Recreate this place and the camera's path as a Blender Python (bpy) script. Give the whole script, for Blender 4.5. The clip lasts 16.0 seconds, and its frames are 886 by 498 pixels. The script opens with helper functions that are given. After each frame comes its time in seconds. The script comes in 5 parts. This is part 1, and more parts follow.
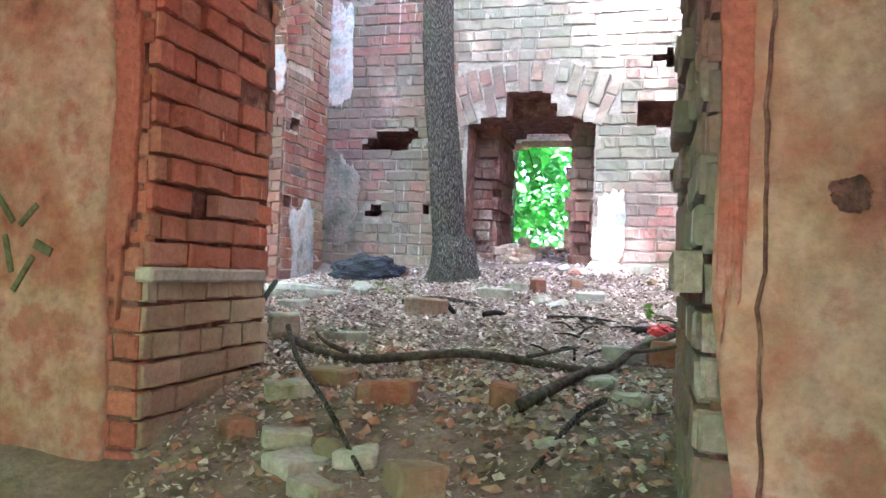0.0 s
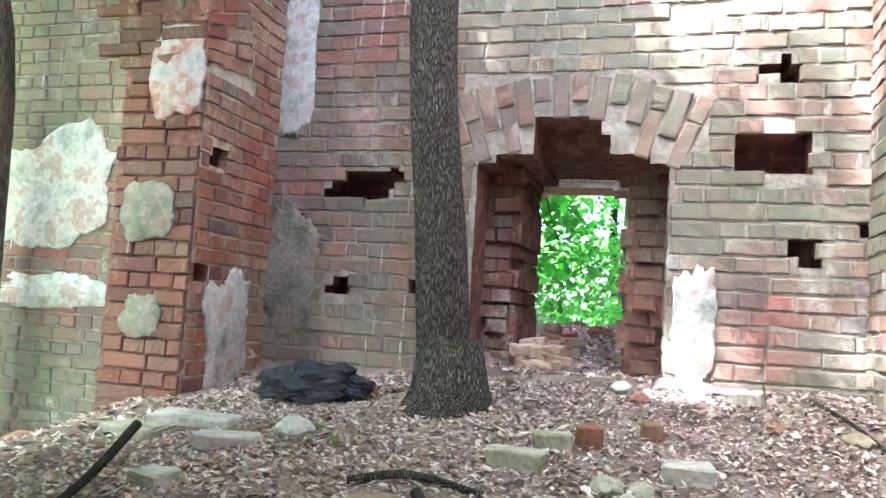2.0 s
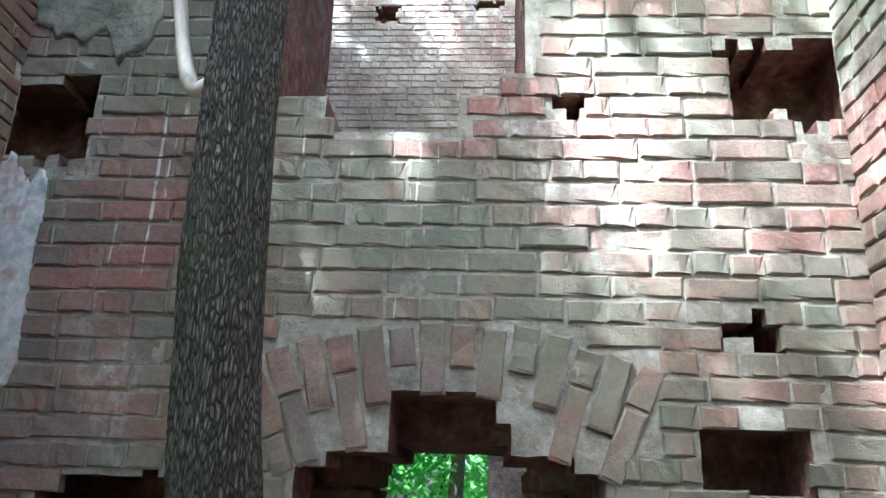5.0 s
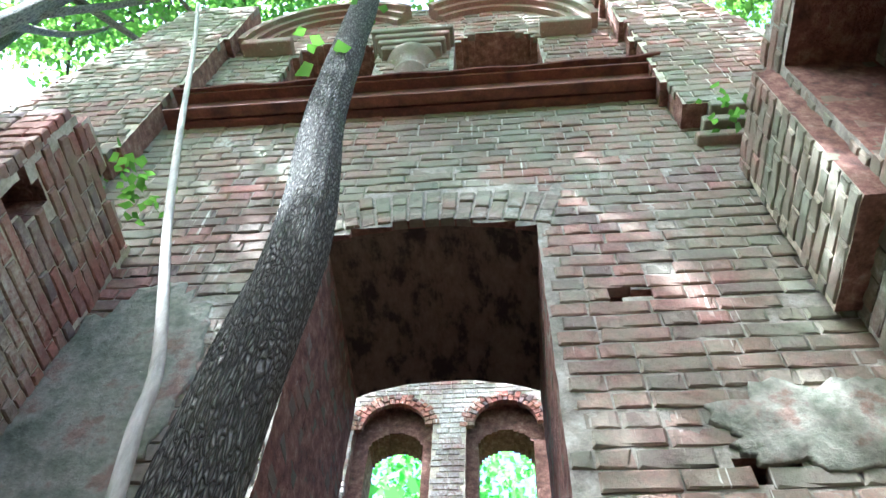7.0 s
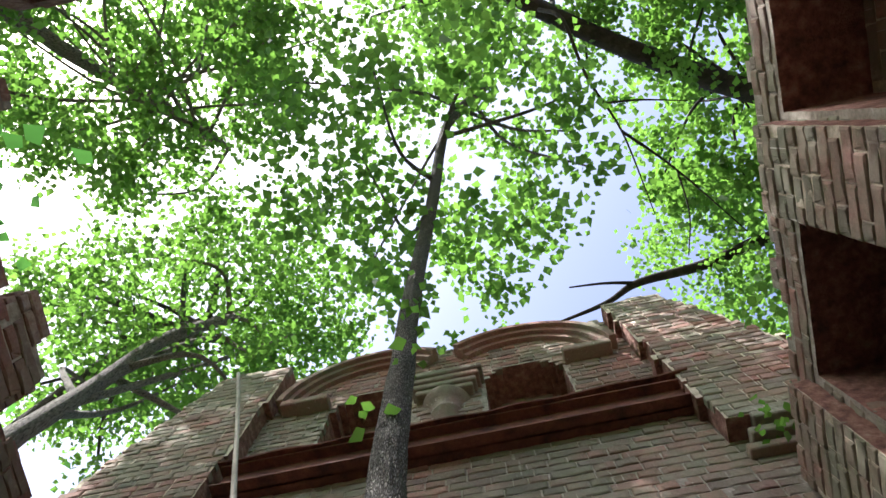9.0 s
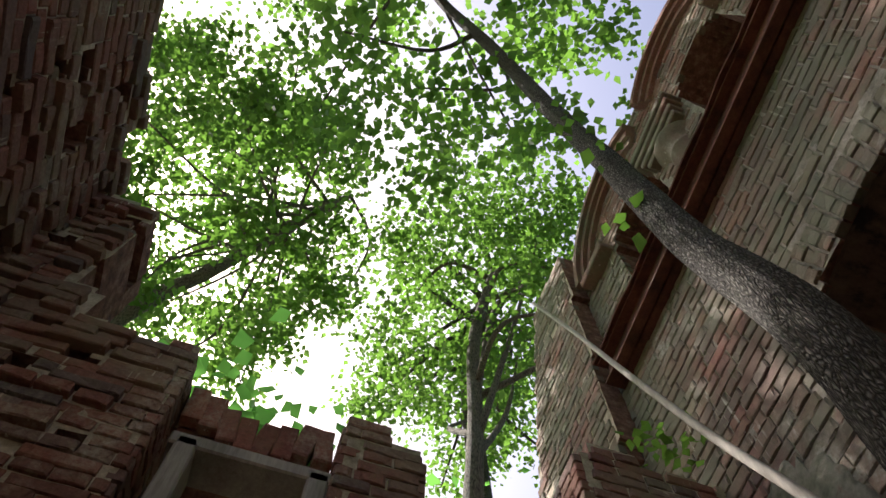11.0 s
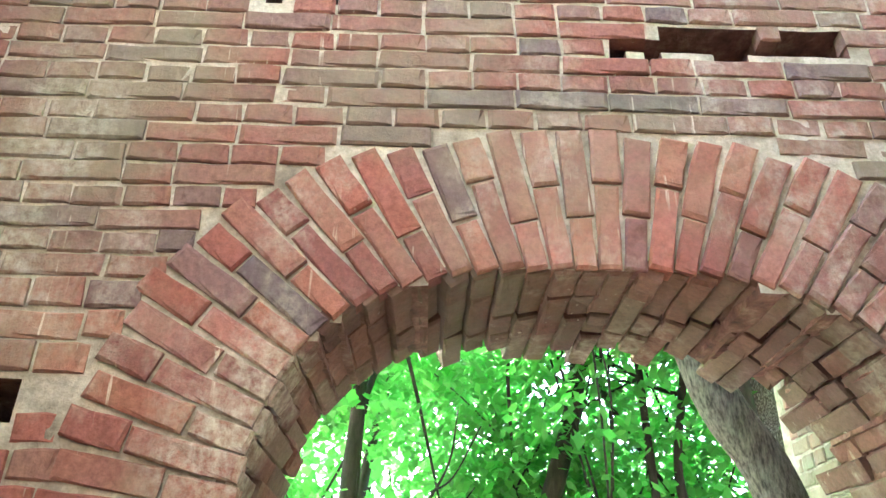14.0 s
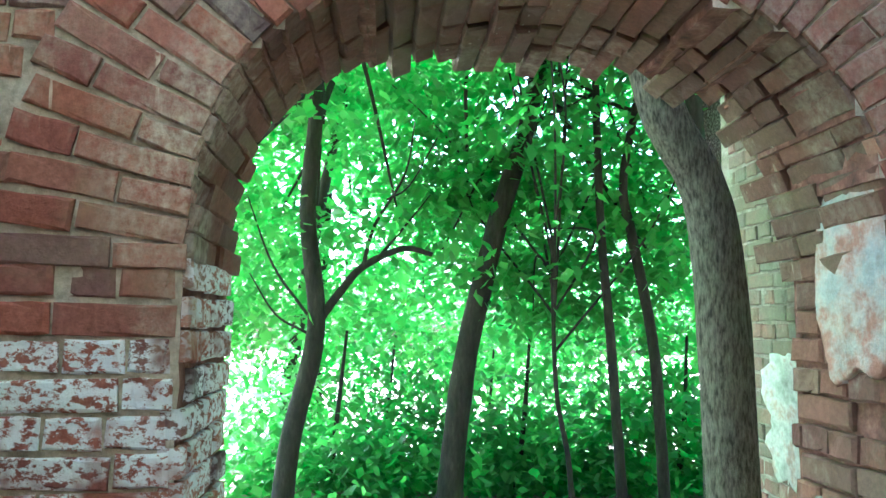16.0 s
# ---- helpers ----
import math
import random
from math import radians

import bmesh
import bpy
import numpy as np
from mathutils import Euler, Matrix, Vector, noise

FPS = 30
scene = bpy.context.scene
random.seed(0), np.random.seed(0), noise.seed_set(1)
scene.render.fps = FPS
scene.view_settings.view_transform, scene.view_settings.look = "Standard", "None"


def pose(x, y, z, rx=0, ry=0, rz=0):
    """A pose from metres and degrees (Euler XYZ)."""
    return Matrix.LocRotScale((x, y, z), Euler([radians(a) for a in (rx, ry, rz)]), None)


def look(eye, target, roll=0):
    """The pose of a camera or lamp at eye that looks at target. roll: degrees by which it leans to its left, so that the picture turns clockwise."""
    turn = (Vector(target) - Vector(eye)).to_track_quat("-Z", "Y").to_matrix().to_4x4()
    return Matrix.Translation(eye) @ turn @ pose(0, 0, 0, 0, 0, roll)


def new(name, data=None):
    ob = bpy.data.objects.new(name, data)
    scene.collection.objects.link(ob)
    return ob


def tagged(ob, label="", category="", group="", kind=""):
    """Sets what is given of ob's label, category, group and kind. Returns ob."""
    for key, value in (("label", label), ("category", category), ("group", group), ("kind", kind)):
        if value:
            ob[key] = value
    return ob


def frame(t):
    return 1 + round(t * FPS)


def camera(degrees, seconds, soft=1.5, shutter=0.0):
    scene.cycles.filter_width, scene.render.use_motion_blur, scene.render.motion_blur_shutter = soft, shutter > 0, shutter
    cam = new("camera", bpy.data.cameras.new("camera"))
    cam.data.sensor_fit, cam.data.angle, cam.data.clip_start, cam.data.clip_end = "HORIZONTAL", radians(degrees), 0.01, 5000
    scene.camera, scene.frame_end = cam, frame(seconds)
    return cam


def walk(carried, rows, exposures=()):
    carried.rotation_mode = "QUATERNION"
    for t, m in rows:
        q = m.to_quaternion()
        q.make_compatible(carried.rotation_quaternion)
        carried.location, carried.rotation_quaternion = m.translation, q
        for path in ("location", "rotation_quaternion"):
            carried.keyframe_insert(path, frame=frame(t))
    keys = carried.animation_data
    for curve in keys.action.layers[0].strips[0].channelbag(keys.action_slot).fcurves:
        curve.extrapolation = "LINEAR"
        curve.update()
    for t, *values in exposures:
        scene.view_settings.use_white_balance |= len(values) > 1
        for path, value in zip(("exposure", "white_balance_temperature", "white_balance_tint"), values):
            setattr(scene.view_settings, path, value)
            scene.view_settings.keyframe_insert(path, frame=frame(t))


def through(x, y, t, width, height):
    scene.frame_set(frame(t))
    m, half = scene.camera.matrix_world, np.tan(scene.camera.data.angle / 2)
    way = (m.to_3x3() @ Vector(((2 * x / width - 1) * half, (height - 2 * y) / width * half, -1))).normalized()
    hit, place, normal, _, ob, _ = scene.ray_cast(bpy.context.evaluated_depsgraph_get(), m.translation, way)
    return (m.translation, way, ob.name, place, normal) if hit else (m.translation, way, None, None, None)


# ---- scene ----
cam = camera(60.8, 16.0)
PATH = [
    (0, (0.524, 1.647, 1.578), (-0.022, 3.571, 1.635), 2.20),
    (0.5, (0.463, 2.167, 1.635), (-0.141, 4.072, 1.728), 2.68),
    (1, (0.318, 2.678, 1.687), (-0.386, 4.547, 1.791), 2.71),
    (1.5, (0.178, 3.106, 1.797), (-0.466, 4.997, 1.888), 3.46),
    (2, (0.062, 3.531, 1.937), (-0.513, 5.439, 2.102), 3.59),
    (2.5, (-0.112, 3.831, 2.090), (-0.607, 5.732, 2.466), 2.93),
    (3, (-0.171, 4.080, 2.245), (-0.549, 5.998, 2.670), 3.15),
    (3.2, (-0.178, 4.193, 2.274), (-0.536, 6.118, 2.682), 3.59),
    (5.3, (-0.384, 5.037, 2.725), (-0.478, 6.894, 3.461), 2.06),
    (5.5, (-0.417, 5.120, 2.754), (-0.515, 6.924, 3.611), 2.66),
    (6, (-0.467, 5.281, 2.845), (-0.572, 6.926, 3.978), 2.00),
    (6.5, (-0.450, 5.407, 2.921), (-0.567, 6.799, 4.351), 1.01),
    (7, (-0.381, 5.561, 3.017), (-0.530, 6.642, 4.693), 3.66),
    (7.5, (-0.414, 5.556, 3.030), (-0.533, 6.348, 4.862), 5.56),
    (8, (-0.484, 5.497, 2.999), (-0.568, 6.039, 4.923), 5.67),
    (8.5, (-0.543, 5.381, 2.960), (-0.610, 5.744, 4.926), 4.77),
    (8.7, (-0.535, 5.347, 2.963), (-0.603, 5.664, 4.936), 4.80),
    (11, (-0.454, 5.492, 3.029), (-1.078, 5.688, 4.918), 0.86),
    (11.5, (-0.437, 5.459, 3.024), (-1.383, 5.597, 4.781), -1.89),
    (12, (-0.472, 5.458, 3.005), (-1.590, 5.496, 4.663), -0.43),
    (12.5, (-0.505, 5.467, 2.984), (-1.838, 5.456, 4.475), 0.85),
    (13, (-0.514, 5.474, 2.980), (-2.037, 5.460, 4.277), 1.26),
    (13.5, (-0.523, 5.459, 2.958), (-2.173, 5.459, 4.088), 1.72),
    (14, (-0.524, 5.453, 2.945), (-2.299, 5.485, 3.866), 0.89),
    (14.5, (-0.529, 5.458, 2.923), (-2.390, 5.512, 3.652), 0.59),
    (15, (-0.530, 5.468, 2.907), (-2.446, 5.550, 3.474), 0.89),
    (15.5, (-0.518, 5.504, 2.912), (-2.476, 5.607, 3.308), 1.15),
    (16, (-0.497, 5.484, 2.933), (-2.480, 5.639, 3.139), 0.84),
]

# camera brightness on the way
EXPO = [(0.0, 5.4, 4900, 21), (1.5, 5.0, 5300, 18), (3.2, 4.5, 5200, 12), (5.5, 3.6, 4900, 5), (7.0, 3.4, 5000, 6), (8.0, 2.7, 5300, 12), (8.7, 2.0, 5700, 15), (10.8, 1.1, 6400, 18), (11.5, 2.0, 6200, 18), (12.5, 4.0, 6100, 14), (13.0, 4.9, 5500, 13), (13.7, 5.5, 5400, 9), (14.5, 5.4, 5200, 4), (15.3, 5.1, 4900, 1), (16.0, 4.6, 4700, -6)]
walk(cam, [(t, look(eye, target, roll)) for t, eye, target, roll in PATH], EXPO)

# ---- light ----
SUN = Vector((0.44, 0.40, -0.80)).normalized()
world = bpy.data.worlds.new("sky")
world.use_nodes = True
scene.world = world
wn = world.node_tree.nodes
sky = wn.new("ShaderNodeTexSky")
sky.sky_type = "NISHITA"
sky.sun_disc = False
sky.dust_density, sky.ozone_density = 6.0, 0.6
sky.sun_elevation = math.asin(-SUN.z)
sky.sun_rotation = math.atan2(-SUN.x, -SUN.y)
wn["Background"].inputs["Strength"].default_value = 0.11
world.node_tree.links.new(sky.outputs[0], wn["Background"].inputs["Color"])
sun_data = bpy.data.lights.new("sun", "SUN")
sun_data.energy, sun_data.angle, sun_data.color = 5.0, radians(0.6), (1.0, 0.95, 0.86)
sun = new("sun", sun_data)
sun.matrix_world = Matrix.Translation((-8, -8, 20)) @ SUN.to_track_quat("-Z", "Y").to_matrix().to_4x4()

# ---- materials ----


def nodes_of(name, rough=0.9):
    m = bpy.data.materials.new(name)
    m.use_nodes = True
    t = m.node_tree
    b = t.nodes["Principled BSDF"]
    b.inputs["Roughness"].default_value = rough
    b.inputs["Specular IOR Level"].default_value = 0.25
    return m, t, b


def tex(t, scale, detail=4.0, rough=0.6, stretch=None, offset=0.0):
    geo = t.nodes.new("ShaderNodeNewGeometry")
    mp = t.nodes.new("ShaderNodeMapping")
    mp.inputs["Scale"].default_value = stretch or (1, 1, 1)
    mp.inputs["Location"].default_value = (offset, offset * 1.7, offset * 0.6)
    t.links.new(geo.outputs["Position"], mp.inputs["Vector"])
    n = t.nodes.new("ShaderNodeTexNoise")
    n.inputs["Scale"].default_value, n.inputs["Detail"].default_value, n.inputs["Roughness"].default_value = scale, detail, rough
    t.links.new(mp.outputs[0], n.inputs["Vector"])
    return n.outputs["Fac"]


def ramp(t, fac, stops):
    r = t.nodes.new("ShaderNodeValToRGB")
    while len(r.color_ramp.elements) < len(stops):
        r.color_ramp.elements.new(0.5)
    for e, (p, c) in zip(r.color_ramp.elements, stops):
        e.position, e.color = p, (*c, 1) if len(c) == 3 else c
    t.links.new(fac, r.inputs[0])
    return r.outputs[0]


def grey(t, fac, a, b):
    return ramp(t, fac, [(a, (0, 0, 0)), (b, (1, 1, 1))])


def mix(t, fac, a, b, mode="MIX"):
    n = t.nodes.new("ShaderNodeMix")
    n.data_type, n.blend_type = "RGBA", mode
    for socket, v in ((n.inputs[0], fac), (n.inputs[6], a), (n.inputs[7], b)):
        if isinstance(v, (int, float)):
            socket.default_value = v
        elif isinstance(v, tuple):
            socket.default_value = (*v, 1)
        else:
            t.links.new(v, socket)
    return n.outputs[2]


def times(t, a, k):
    n = t.nodes.new("ShaderNodeMath")
    n.operation = "MULTIPLY"
    t.links.new(a, n.inputs[0])
    if isinstance(k, (int, float)):
        n.inputs[1].default_value = k
    else:
        t.links.new(k, n.inputs[1])
    return n.outputs[0]


def bump(t, b, fac, strength=0.5, dist=0.01):
    n = t.nodes.new("ShaderNodeBump")
    n.inputs["Strength"].default_value, n.inputs["Distance"].default_value = strength, dist
    t.links.new(fac, n.inputs["Height"])
    t.links.new(n.outputs[0], b.inputs["Normal"])


def brick_material(name, joined, tones, moss, white, moss_at=(0.5, 0.65), white_at=(0.62, 0.72), paint=False, grime=0.55):
    """Old brick: a tone for each brick, grime and moss in patches, lime streaks."""
    m, t, b = nodes_of(name, 0.95)
    if joined:
        pick = t.nodes.new("ShaderNodeNewGeometry").outputs["Random Per Island"]
    else:
        pick = t.nodes.new("ShaderNodeObjectInfo").outputs["Random"]
    col = ramp(t, pick, [(i / max(1, len(tones) - 1), c) for i, c in enumerate(tones)])
    fine = tex(t, 55, 6, 0.75)
    col = mix(t, 0.75, col, ramp(t, fine, [(0.25, (0.35, 0.33, 0.32)), (0.55, (0.85, 0.85, 0.85)), (0.8, (1.35, 1.3, 1.25))]), "MULTIPLY")
    col = mix(t, times(t, grey(t, tex(t, 1.1, 6, 0.65, None, 3.0), *moss_at), 0.75), col, mix(t, tex(t, 30, 5), moss, tuple(c * 1.9 for c in moss)))
    lime = times(t, grey(t, tex(t, 2.0, 7, 0.7, (1, 1, 0.55), 9.0), *white_at), grey(t, tex(t, 38, 5, 0.7), 0.35, 0.62))
    col = mix(t, times(t, lime, 0.8), col, white)
    drip = times(t, grey(t, tex(t, 1.0, 3, 0.5, (46, 46, 2.2), 5.0), 0.66, 0.72), grey(t, tex(t, 1.4, 4, 0.6, None, 14.0), 0.52, 0.60))
    col = mix(t, times(t, drip, 0.75), col, tuple(min(1.0, c * 1.25) for c in white))
    col = mix(t, times(t, grey(t, tex(t, 0.7, 5, 0.6, None, 21.0), 0.50, 0.66), grime), col, tuple(c * 0.62 for c in moss))
    if paint:
        flake = times(t, grey(t, tex(t, 26, 8, 0.75, (1, 1, 1.6), 31.0), 0.47, 0.50), grey(t, tex(t, 3.5, 4, 0.6, None, 7.0), 0.36, 0.46))
        col = mix(t, flake, col, (0.80, 0.82, 0.84))
    t.links.new(col, b.inputs["Base Color"])
    bump(t, b, mix(t, 0.5, tex(t, 90, 8, 0.75), tex(t, 22, 5, 0.7)), 0.9, 0.012)
    return m


def plain_material(name, stops, scale=6.0, rough=0.9, strength=0.5, dist=0.01, second=40.0, stretch=None, metal=0.0):
    m, t, b = nodes_of(name, rough)
    col = ramp(t, tex(t, scale, 7, 0.65, stretch), stops)
    col = mix(t, 0.6, col, ramp(t, tex(t, second, 6, 0.7, stretch), [(0.3, (0.5, 0.5, 0.5)), (0.7, (1.25, 1.25, 1.25))]), "MULTIPLY")
    t.links.new(col, b.inputs["Base Color"])
    b.inputs["Metallic"].default_value = metal
    bump(t, b, mix(t, 0.5, tex(t, second, 8, 0.75, stretch), tex(t, scale * 2, 5, 0.6, stretch)), strength, dist)
    return m


def leaf_material(name, dark, light, through):
    m = bpy.data.materials.new(name)
    m.use_nodes = True
    t = m.node_tree
    out = t.nodes["Material Output"]
    b = t.nodes["Principled BSDF"]
    b.inputs["Roughness"].default_value = 0.55
    pick = t.nodes.new("ShaderNodeNewGeometry").outputs["Random Per Island"]
    col = ramp(t, pick, [(0, dark), (1, light)])
    t.links.new(col, b.inputs["Base Color"])
    tr = t.nodes.new("ShaderNodeBsdfTranslucent")
    t.links.new(mix(t, pick, through, tuple(c * 1.5 for c in through)), tr.inputs["Color"])
    mx = t.nodes.new("ShaderNodeMixShader")
    mx.inputs[0].default_value = 0.6
    t.links.new(b.outputs[0], mx.inputs[1])
    t.links.new(tr.outputs[0], mx.inputs[2])
    t.links.new(mx.outputs[0], out.inputs["Surface"])
    return m


RED = [(0.32, 0.115, 0.085), (0.42, 0.155, 0.11), (0.25, 0.095, 0.08), (0.45, 0.20, 0.15), (0.15, 0.115, 0.115), (0.37, 0.135, 0.095), (0.33, 0.17, 0.125), (0.44, 0.17, 0.11)]
DULL = [(0.27, 0.145, 0.115), (0.34, 0.175, 0.14), (0.20, 0.14, 0.12), (0.29, 0.205, 0.165), (0.38, 0.17, 0.135), (0.23, 0.175, 0.15)]
MOSS, LIME = (0.135, 0.145, 0.10), (0.62, 0.60, 0.52)
# darker brick tones: shade under the arch is mixed into the colour
UNDER_SHADED = [(0.20, 0.085, 0.06), (0.26, 0.13, 0.09), (0.15, 0.075, 0.06), (0.24, 0.16, 0.11), (0.22, 0.085, 0.06)]
M = {}
for key, args in {"under": (UNDER_SHADED, (0.12, 0.10, 0.07), (0.50, 0.44, 0.34), (0.46, 0.60), (0.54, 0.66)), "painted": (RED, (0.21, 0.165, 0.10), (0.62, 0.55, 0.42), (0.55, 0.70), (0.56, 0.70), True, 0.15),
                  "upper": ([(0.30, 0.13, 0.095), (0.36, 0.155, 0.115), (0.25, 0.12, 0.095), (0.33, 0.18, 0.135), (0.16, 0.125, 0.12)], (0.175, 0.15, 0.10), (0.56, 0.50, 0.39), (0.47, 0.64), (0.52, 0.68), False, 0.36),
                  "far": (DULL, MOSS, LIME, (0.40, 0.58), (0.57, 0.71)), "left": (RED, (0.21, 0.165, 0.10), (0.62, 0.55, 0.42), (0.50, 0.68), (0.52, 0.68), False, 0.34),
                  "lime": (DULL, (0.30, 0.28, 0.24), (0.72, 0.68, 0.62), (0.40, 0.60), (0.40, 0.58)), "low": ([(0.46, 0.34, 0.24), (0.52, 0.40, 0.29), (0.40, 0.28, 0.20), (0.48, 0.38, 0.29)], (0.34, 0.32, 0.22), (0.62, 0.56, 0.44), (0.44, 0.60), (0.48, 0.62)), "hall": ([(0.52, 0.18, 0.11), (0.58, 0.23, 0.145), (0.42, 0.14, 0.09), (0.52, 0.27, 0.18)], (0.30, 0.22, 0.16), (0.62, 0.50, 0.38), (0.54, 0.72), (0.58, 0.72), False, 0.1)}.items():
    M[key, True] = brick_material(key + "_brick_joined", True, *args)
    M[key, False] = brick_material(key + "_brick", False, *args)
mortar = plain_material("mortar", [(0.3, (0.26, 0.22, 0.16)), (0.5, (0.50, 0.43, 0.32)), (0.7, (0.70, 0.62, 0.50))], 9, 0.97, 0.9, 0.02, 60)
mortar_grey = plain_material("weathered_mortar", [(0.3, (0.16, 0.145, 0.11)), (0.5, (0.30, 0.27, 0.215)), (0.7, (0.46, 0.42, 0.35))], 9, 0.97, 0.9, 0.02, 60)
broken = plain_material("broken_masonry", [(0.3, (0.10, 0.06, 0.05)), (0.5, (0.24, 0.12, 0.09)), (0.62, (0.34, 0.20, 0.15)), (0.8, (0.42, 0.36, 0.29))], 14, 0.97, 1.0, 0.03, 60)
plaster = plain_material("old_plaster", [(0.30, (0.22, 0.24, 0.19)), (0.42, (0.40, 0.41, 0.36)), (0.52, (0.58, 0.58, 0.54)), (0.60, (0.44, 0.33, 0.27)), (0.75, (0.50, 0.49, 0.44))], 5.5, 0.92, 0.7, 0.015, 34)
plaster_pink = plain_material("pink_limewash", [(0.32, (0.30, 0.15, 0.11)), (0.44, (0.38, 0.22, 0.17)), (0.52, (0.46, 0.40, 0.36)), (0.62, (0.40, 0.43, 0.43)), (0.75, (0.30, 0.28, 0.23))], 7.0, 0.92, 0.8, 0.02, 34)
plaster_warm = plain_material("stained_plaster", [(0.28, (0.15, 0.075, 0.045)), (0.40, (0.36, 0.16, 0.10)), (0.48, (0.40, 0.24, 0.155)), (0.55, (0.46, 0.31, 0.22)), (0.62, (0.38, 0.17, 0.11)), (0.72, (0.24, 0.18, 0.11))], 3.2, 0.92, 0.8, 0.02, 22)
plaster_green = plain_material("algae_plaster", [(0.3, (0.12, 0.125, 0.09)), (0.45, (0.22, 0.22, 0.165)), (0.56, (0.32, 0.30, 0.24)), (0.66, (0.27, 0.18, 0.14))], 6.0, 0.96, 1.0, 0.03, 34)
graffiti = plain_material("green_paint", [(0.3, (0.10, 0.115, 0.05)), (0.8, (0.17, 0.165, 0.085))], 20, 0.8)
soil = plain_material("leaf_litter_soil", [(0.3, (0.15, 0.115, 0.095)), (0.5, (0.29, 0.225, 0.185)), (0.7, (0.42, 0.345, 0.29))], 4, 1.0, 1.0, 0.03, 45)


def bark_material(name):
    """Ridged bark: long dark furrows between pale plates, lichen in patches."""
    m, t, b = nodes_of(name, 0.95)
    geo = t.nodes.new("ShaderNodeNewGeometry")
    mp = t.nodes.new("ShaderNodeMapping")
    mp.inputs["Scale"].default_value = (1, 1, 0.20)
    t.links.new(geo.outputs["Position"], mp.inputs["Vector"])
    warp = t.nodes.new("ShaderNodeTexNoise")
    warp.inputs["Scale"].default_value, warp.inputs["Detail"].default_value = 14, 4
    t.links.new(mp.outputs[0], warp.inputs["Vector"])
    add = t.nodes.new("ShaderNodeVectorMath")
    add.operation = "MULTIPLY_ADD"
    add.inputs[1].default_value = (0.05, 0.05, 0.05)
    t.links.new(warp.outputs["Color"], add.inputs[0])
    t.links.new(mp.outputs[0], add.inputs[2])
    v = t.nodes.new("ShaderNodeTexVoronoi")
    v.feature = "DISTANCE_TO_EDGE"
    v.inputs["Scale"].default_value = 115
    t.links.new(add.outputs[0], v.inputs["Vector"])
    ridge = grey(t, v.outputs["Distance"], 0.02, 0.30)
    col = ramp(t, ridge, [(0.0, (0.045, 0.04, 0.032)), (0.25, (0.10, 0.088, 0.07)), (0.6, (0.17, 0.155, 0.125)), (1.0, (0.27, 0.255, 0.215))])
    col = mix(t, 0.7, col, ramp(t, tex(t, 120, 6, 0.7, (1, 1, 0.4)), [(0.3, (0.45, 0.45, 0.45)), (0.7, (1.25, 1.25, 1.25))]), "MULTIPLY")
    col = mix(t, times(t, grey(t, tex(t, 3.0, 5, 0.65), 0.52, 0.66), 0.45), col, (0.11, 0.125, 0.07))
    t.links.new(col, b.inputs["Base Color"])
    bump(t, b, mix(t, 0.25, ridge, tex(t, 150, 6, 0.7)), 1.0, 0.022)
    return m


bark = bark_material("ridged_bark")
bark_pale = plain_material("mottled_bark", [(0.36, (0.05, 0.044, 0.035)), (0.47, (0.13, 0.115, 0.09)), (0.58, (0.20, 0.18, 0.14)), (0.75, (0.27, 0.255, 0.21))], 62, 0.95, 1.0, 0.03, 150, (1, 1, 0.26))
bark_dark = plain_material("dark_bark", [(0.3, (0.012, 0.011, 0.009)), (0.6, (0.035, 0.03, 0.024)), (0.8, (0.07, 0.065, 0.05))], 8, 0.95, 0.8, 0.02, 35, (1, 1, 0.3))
twig_bark = plain_material("wet_branch_bark", [(0.3, (0.035, 0.028, 0.022)), (0.5, (0.10, 0.08, 0.06)), (0.7, (0.19, 0.16, 0.13))], 30, 0.8, 1.0, 0.02, 90)
dead_wood = plain_material("bleached_wood", [(0.3, (0.28, 0.25, 0.20)), (0.6, (0.50, 0.46, 0.39)), (0.8, (0.62, 0.59, 0.52))], 6, 0.85, 0.5, 0.01, 40, (1, 1, 0.2))
frame_wood = plain_material("weathered_grey_wood", [(0.3, (0.22, 0.20, 0.18)), (0.55, (0.42, 0.39, 0.35)), (0.8, (0.55, 0.52, 0.47))], 4, 0.9, 0.6, 0.01, 60, (1, 1, 0.12))
rust = plain_material("rusted_steel", [(0.3, (0.06, 0.03, 0.025)), (0.55, (0.15, 0.06, 0.04)), (0.8, (0.24, 0.10, 0.06))], 7, 0.8, 0.4, 0.008, 50, None, 0.2)
stone = plain_material("pale_stone", [(0.3, (0.30, 0.30, 0.25)), (0.55, (0.48, 0.47, 0.41)), (0.8, (0.60, 0.58, 0.52))], 7, 0.9, 0.7, 0.015, 45)
dark_plaster = plain_material("blotched_vault_plaster", [(0.4, (0.16, 0.12, 0.09)), (0.52, (0.12, 0.09, 0.07)), (0.6, (0.035, 0.03, 0.028))], 9, 0.95, 0.6, 0.02, 30, (1, 0.5, 1))
plastic = plain_material("black_plastic", [(0.3, (0.012, 0.014, 0.02)), (0.8, (0.05, 0.055, 0.07))], 18, 0.35, 0.9, 0.02, 60)
paper_red = plain_material("red_wrapper", [(0.3, (0.6, 0.05, 0.06)), (0.8, (0.75, 0.10, 0.09))], 20, 0.4)
leaf_near = leaf_material("maple_leaf", (0.035, 0.085, 0.016), (0.075, 0.15, 0.024), (0.11, 0.23, 0.03))
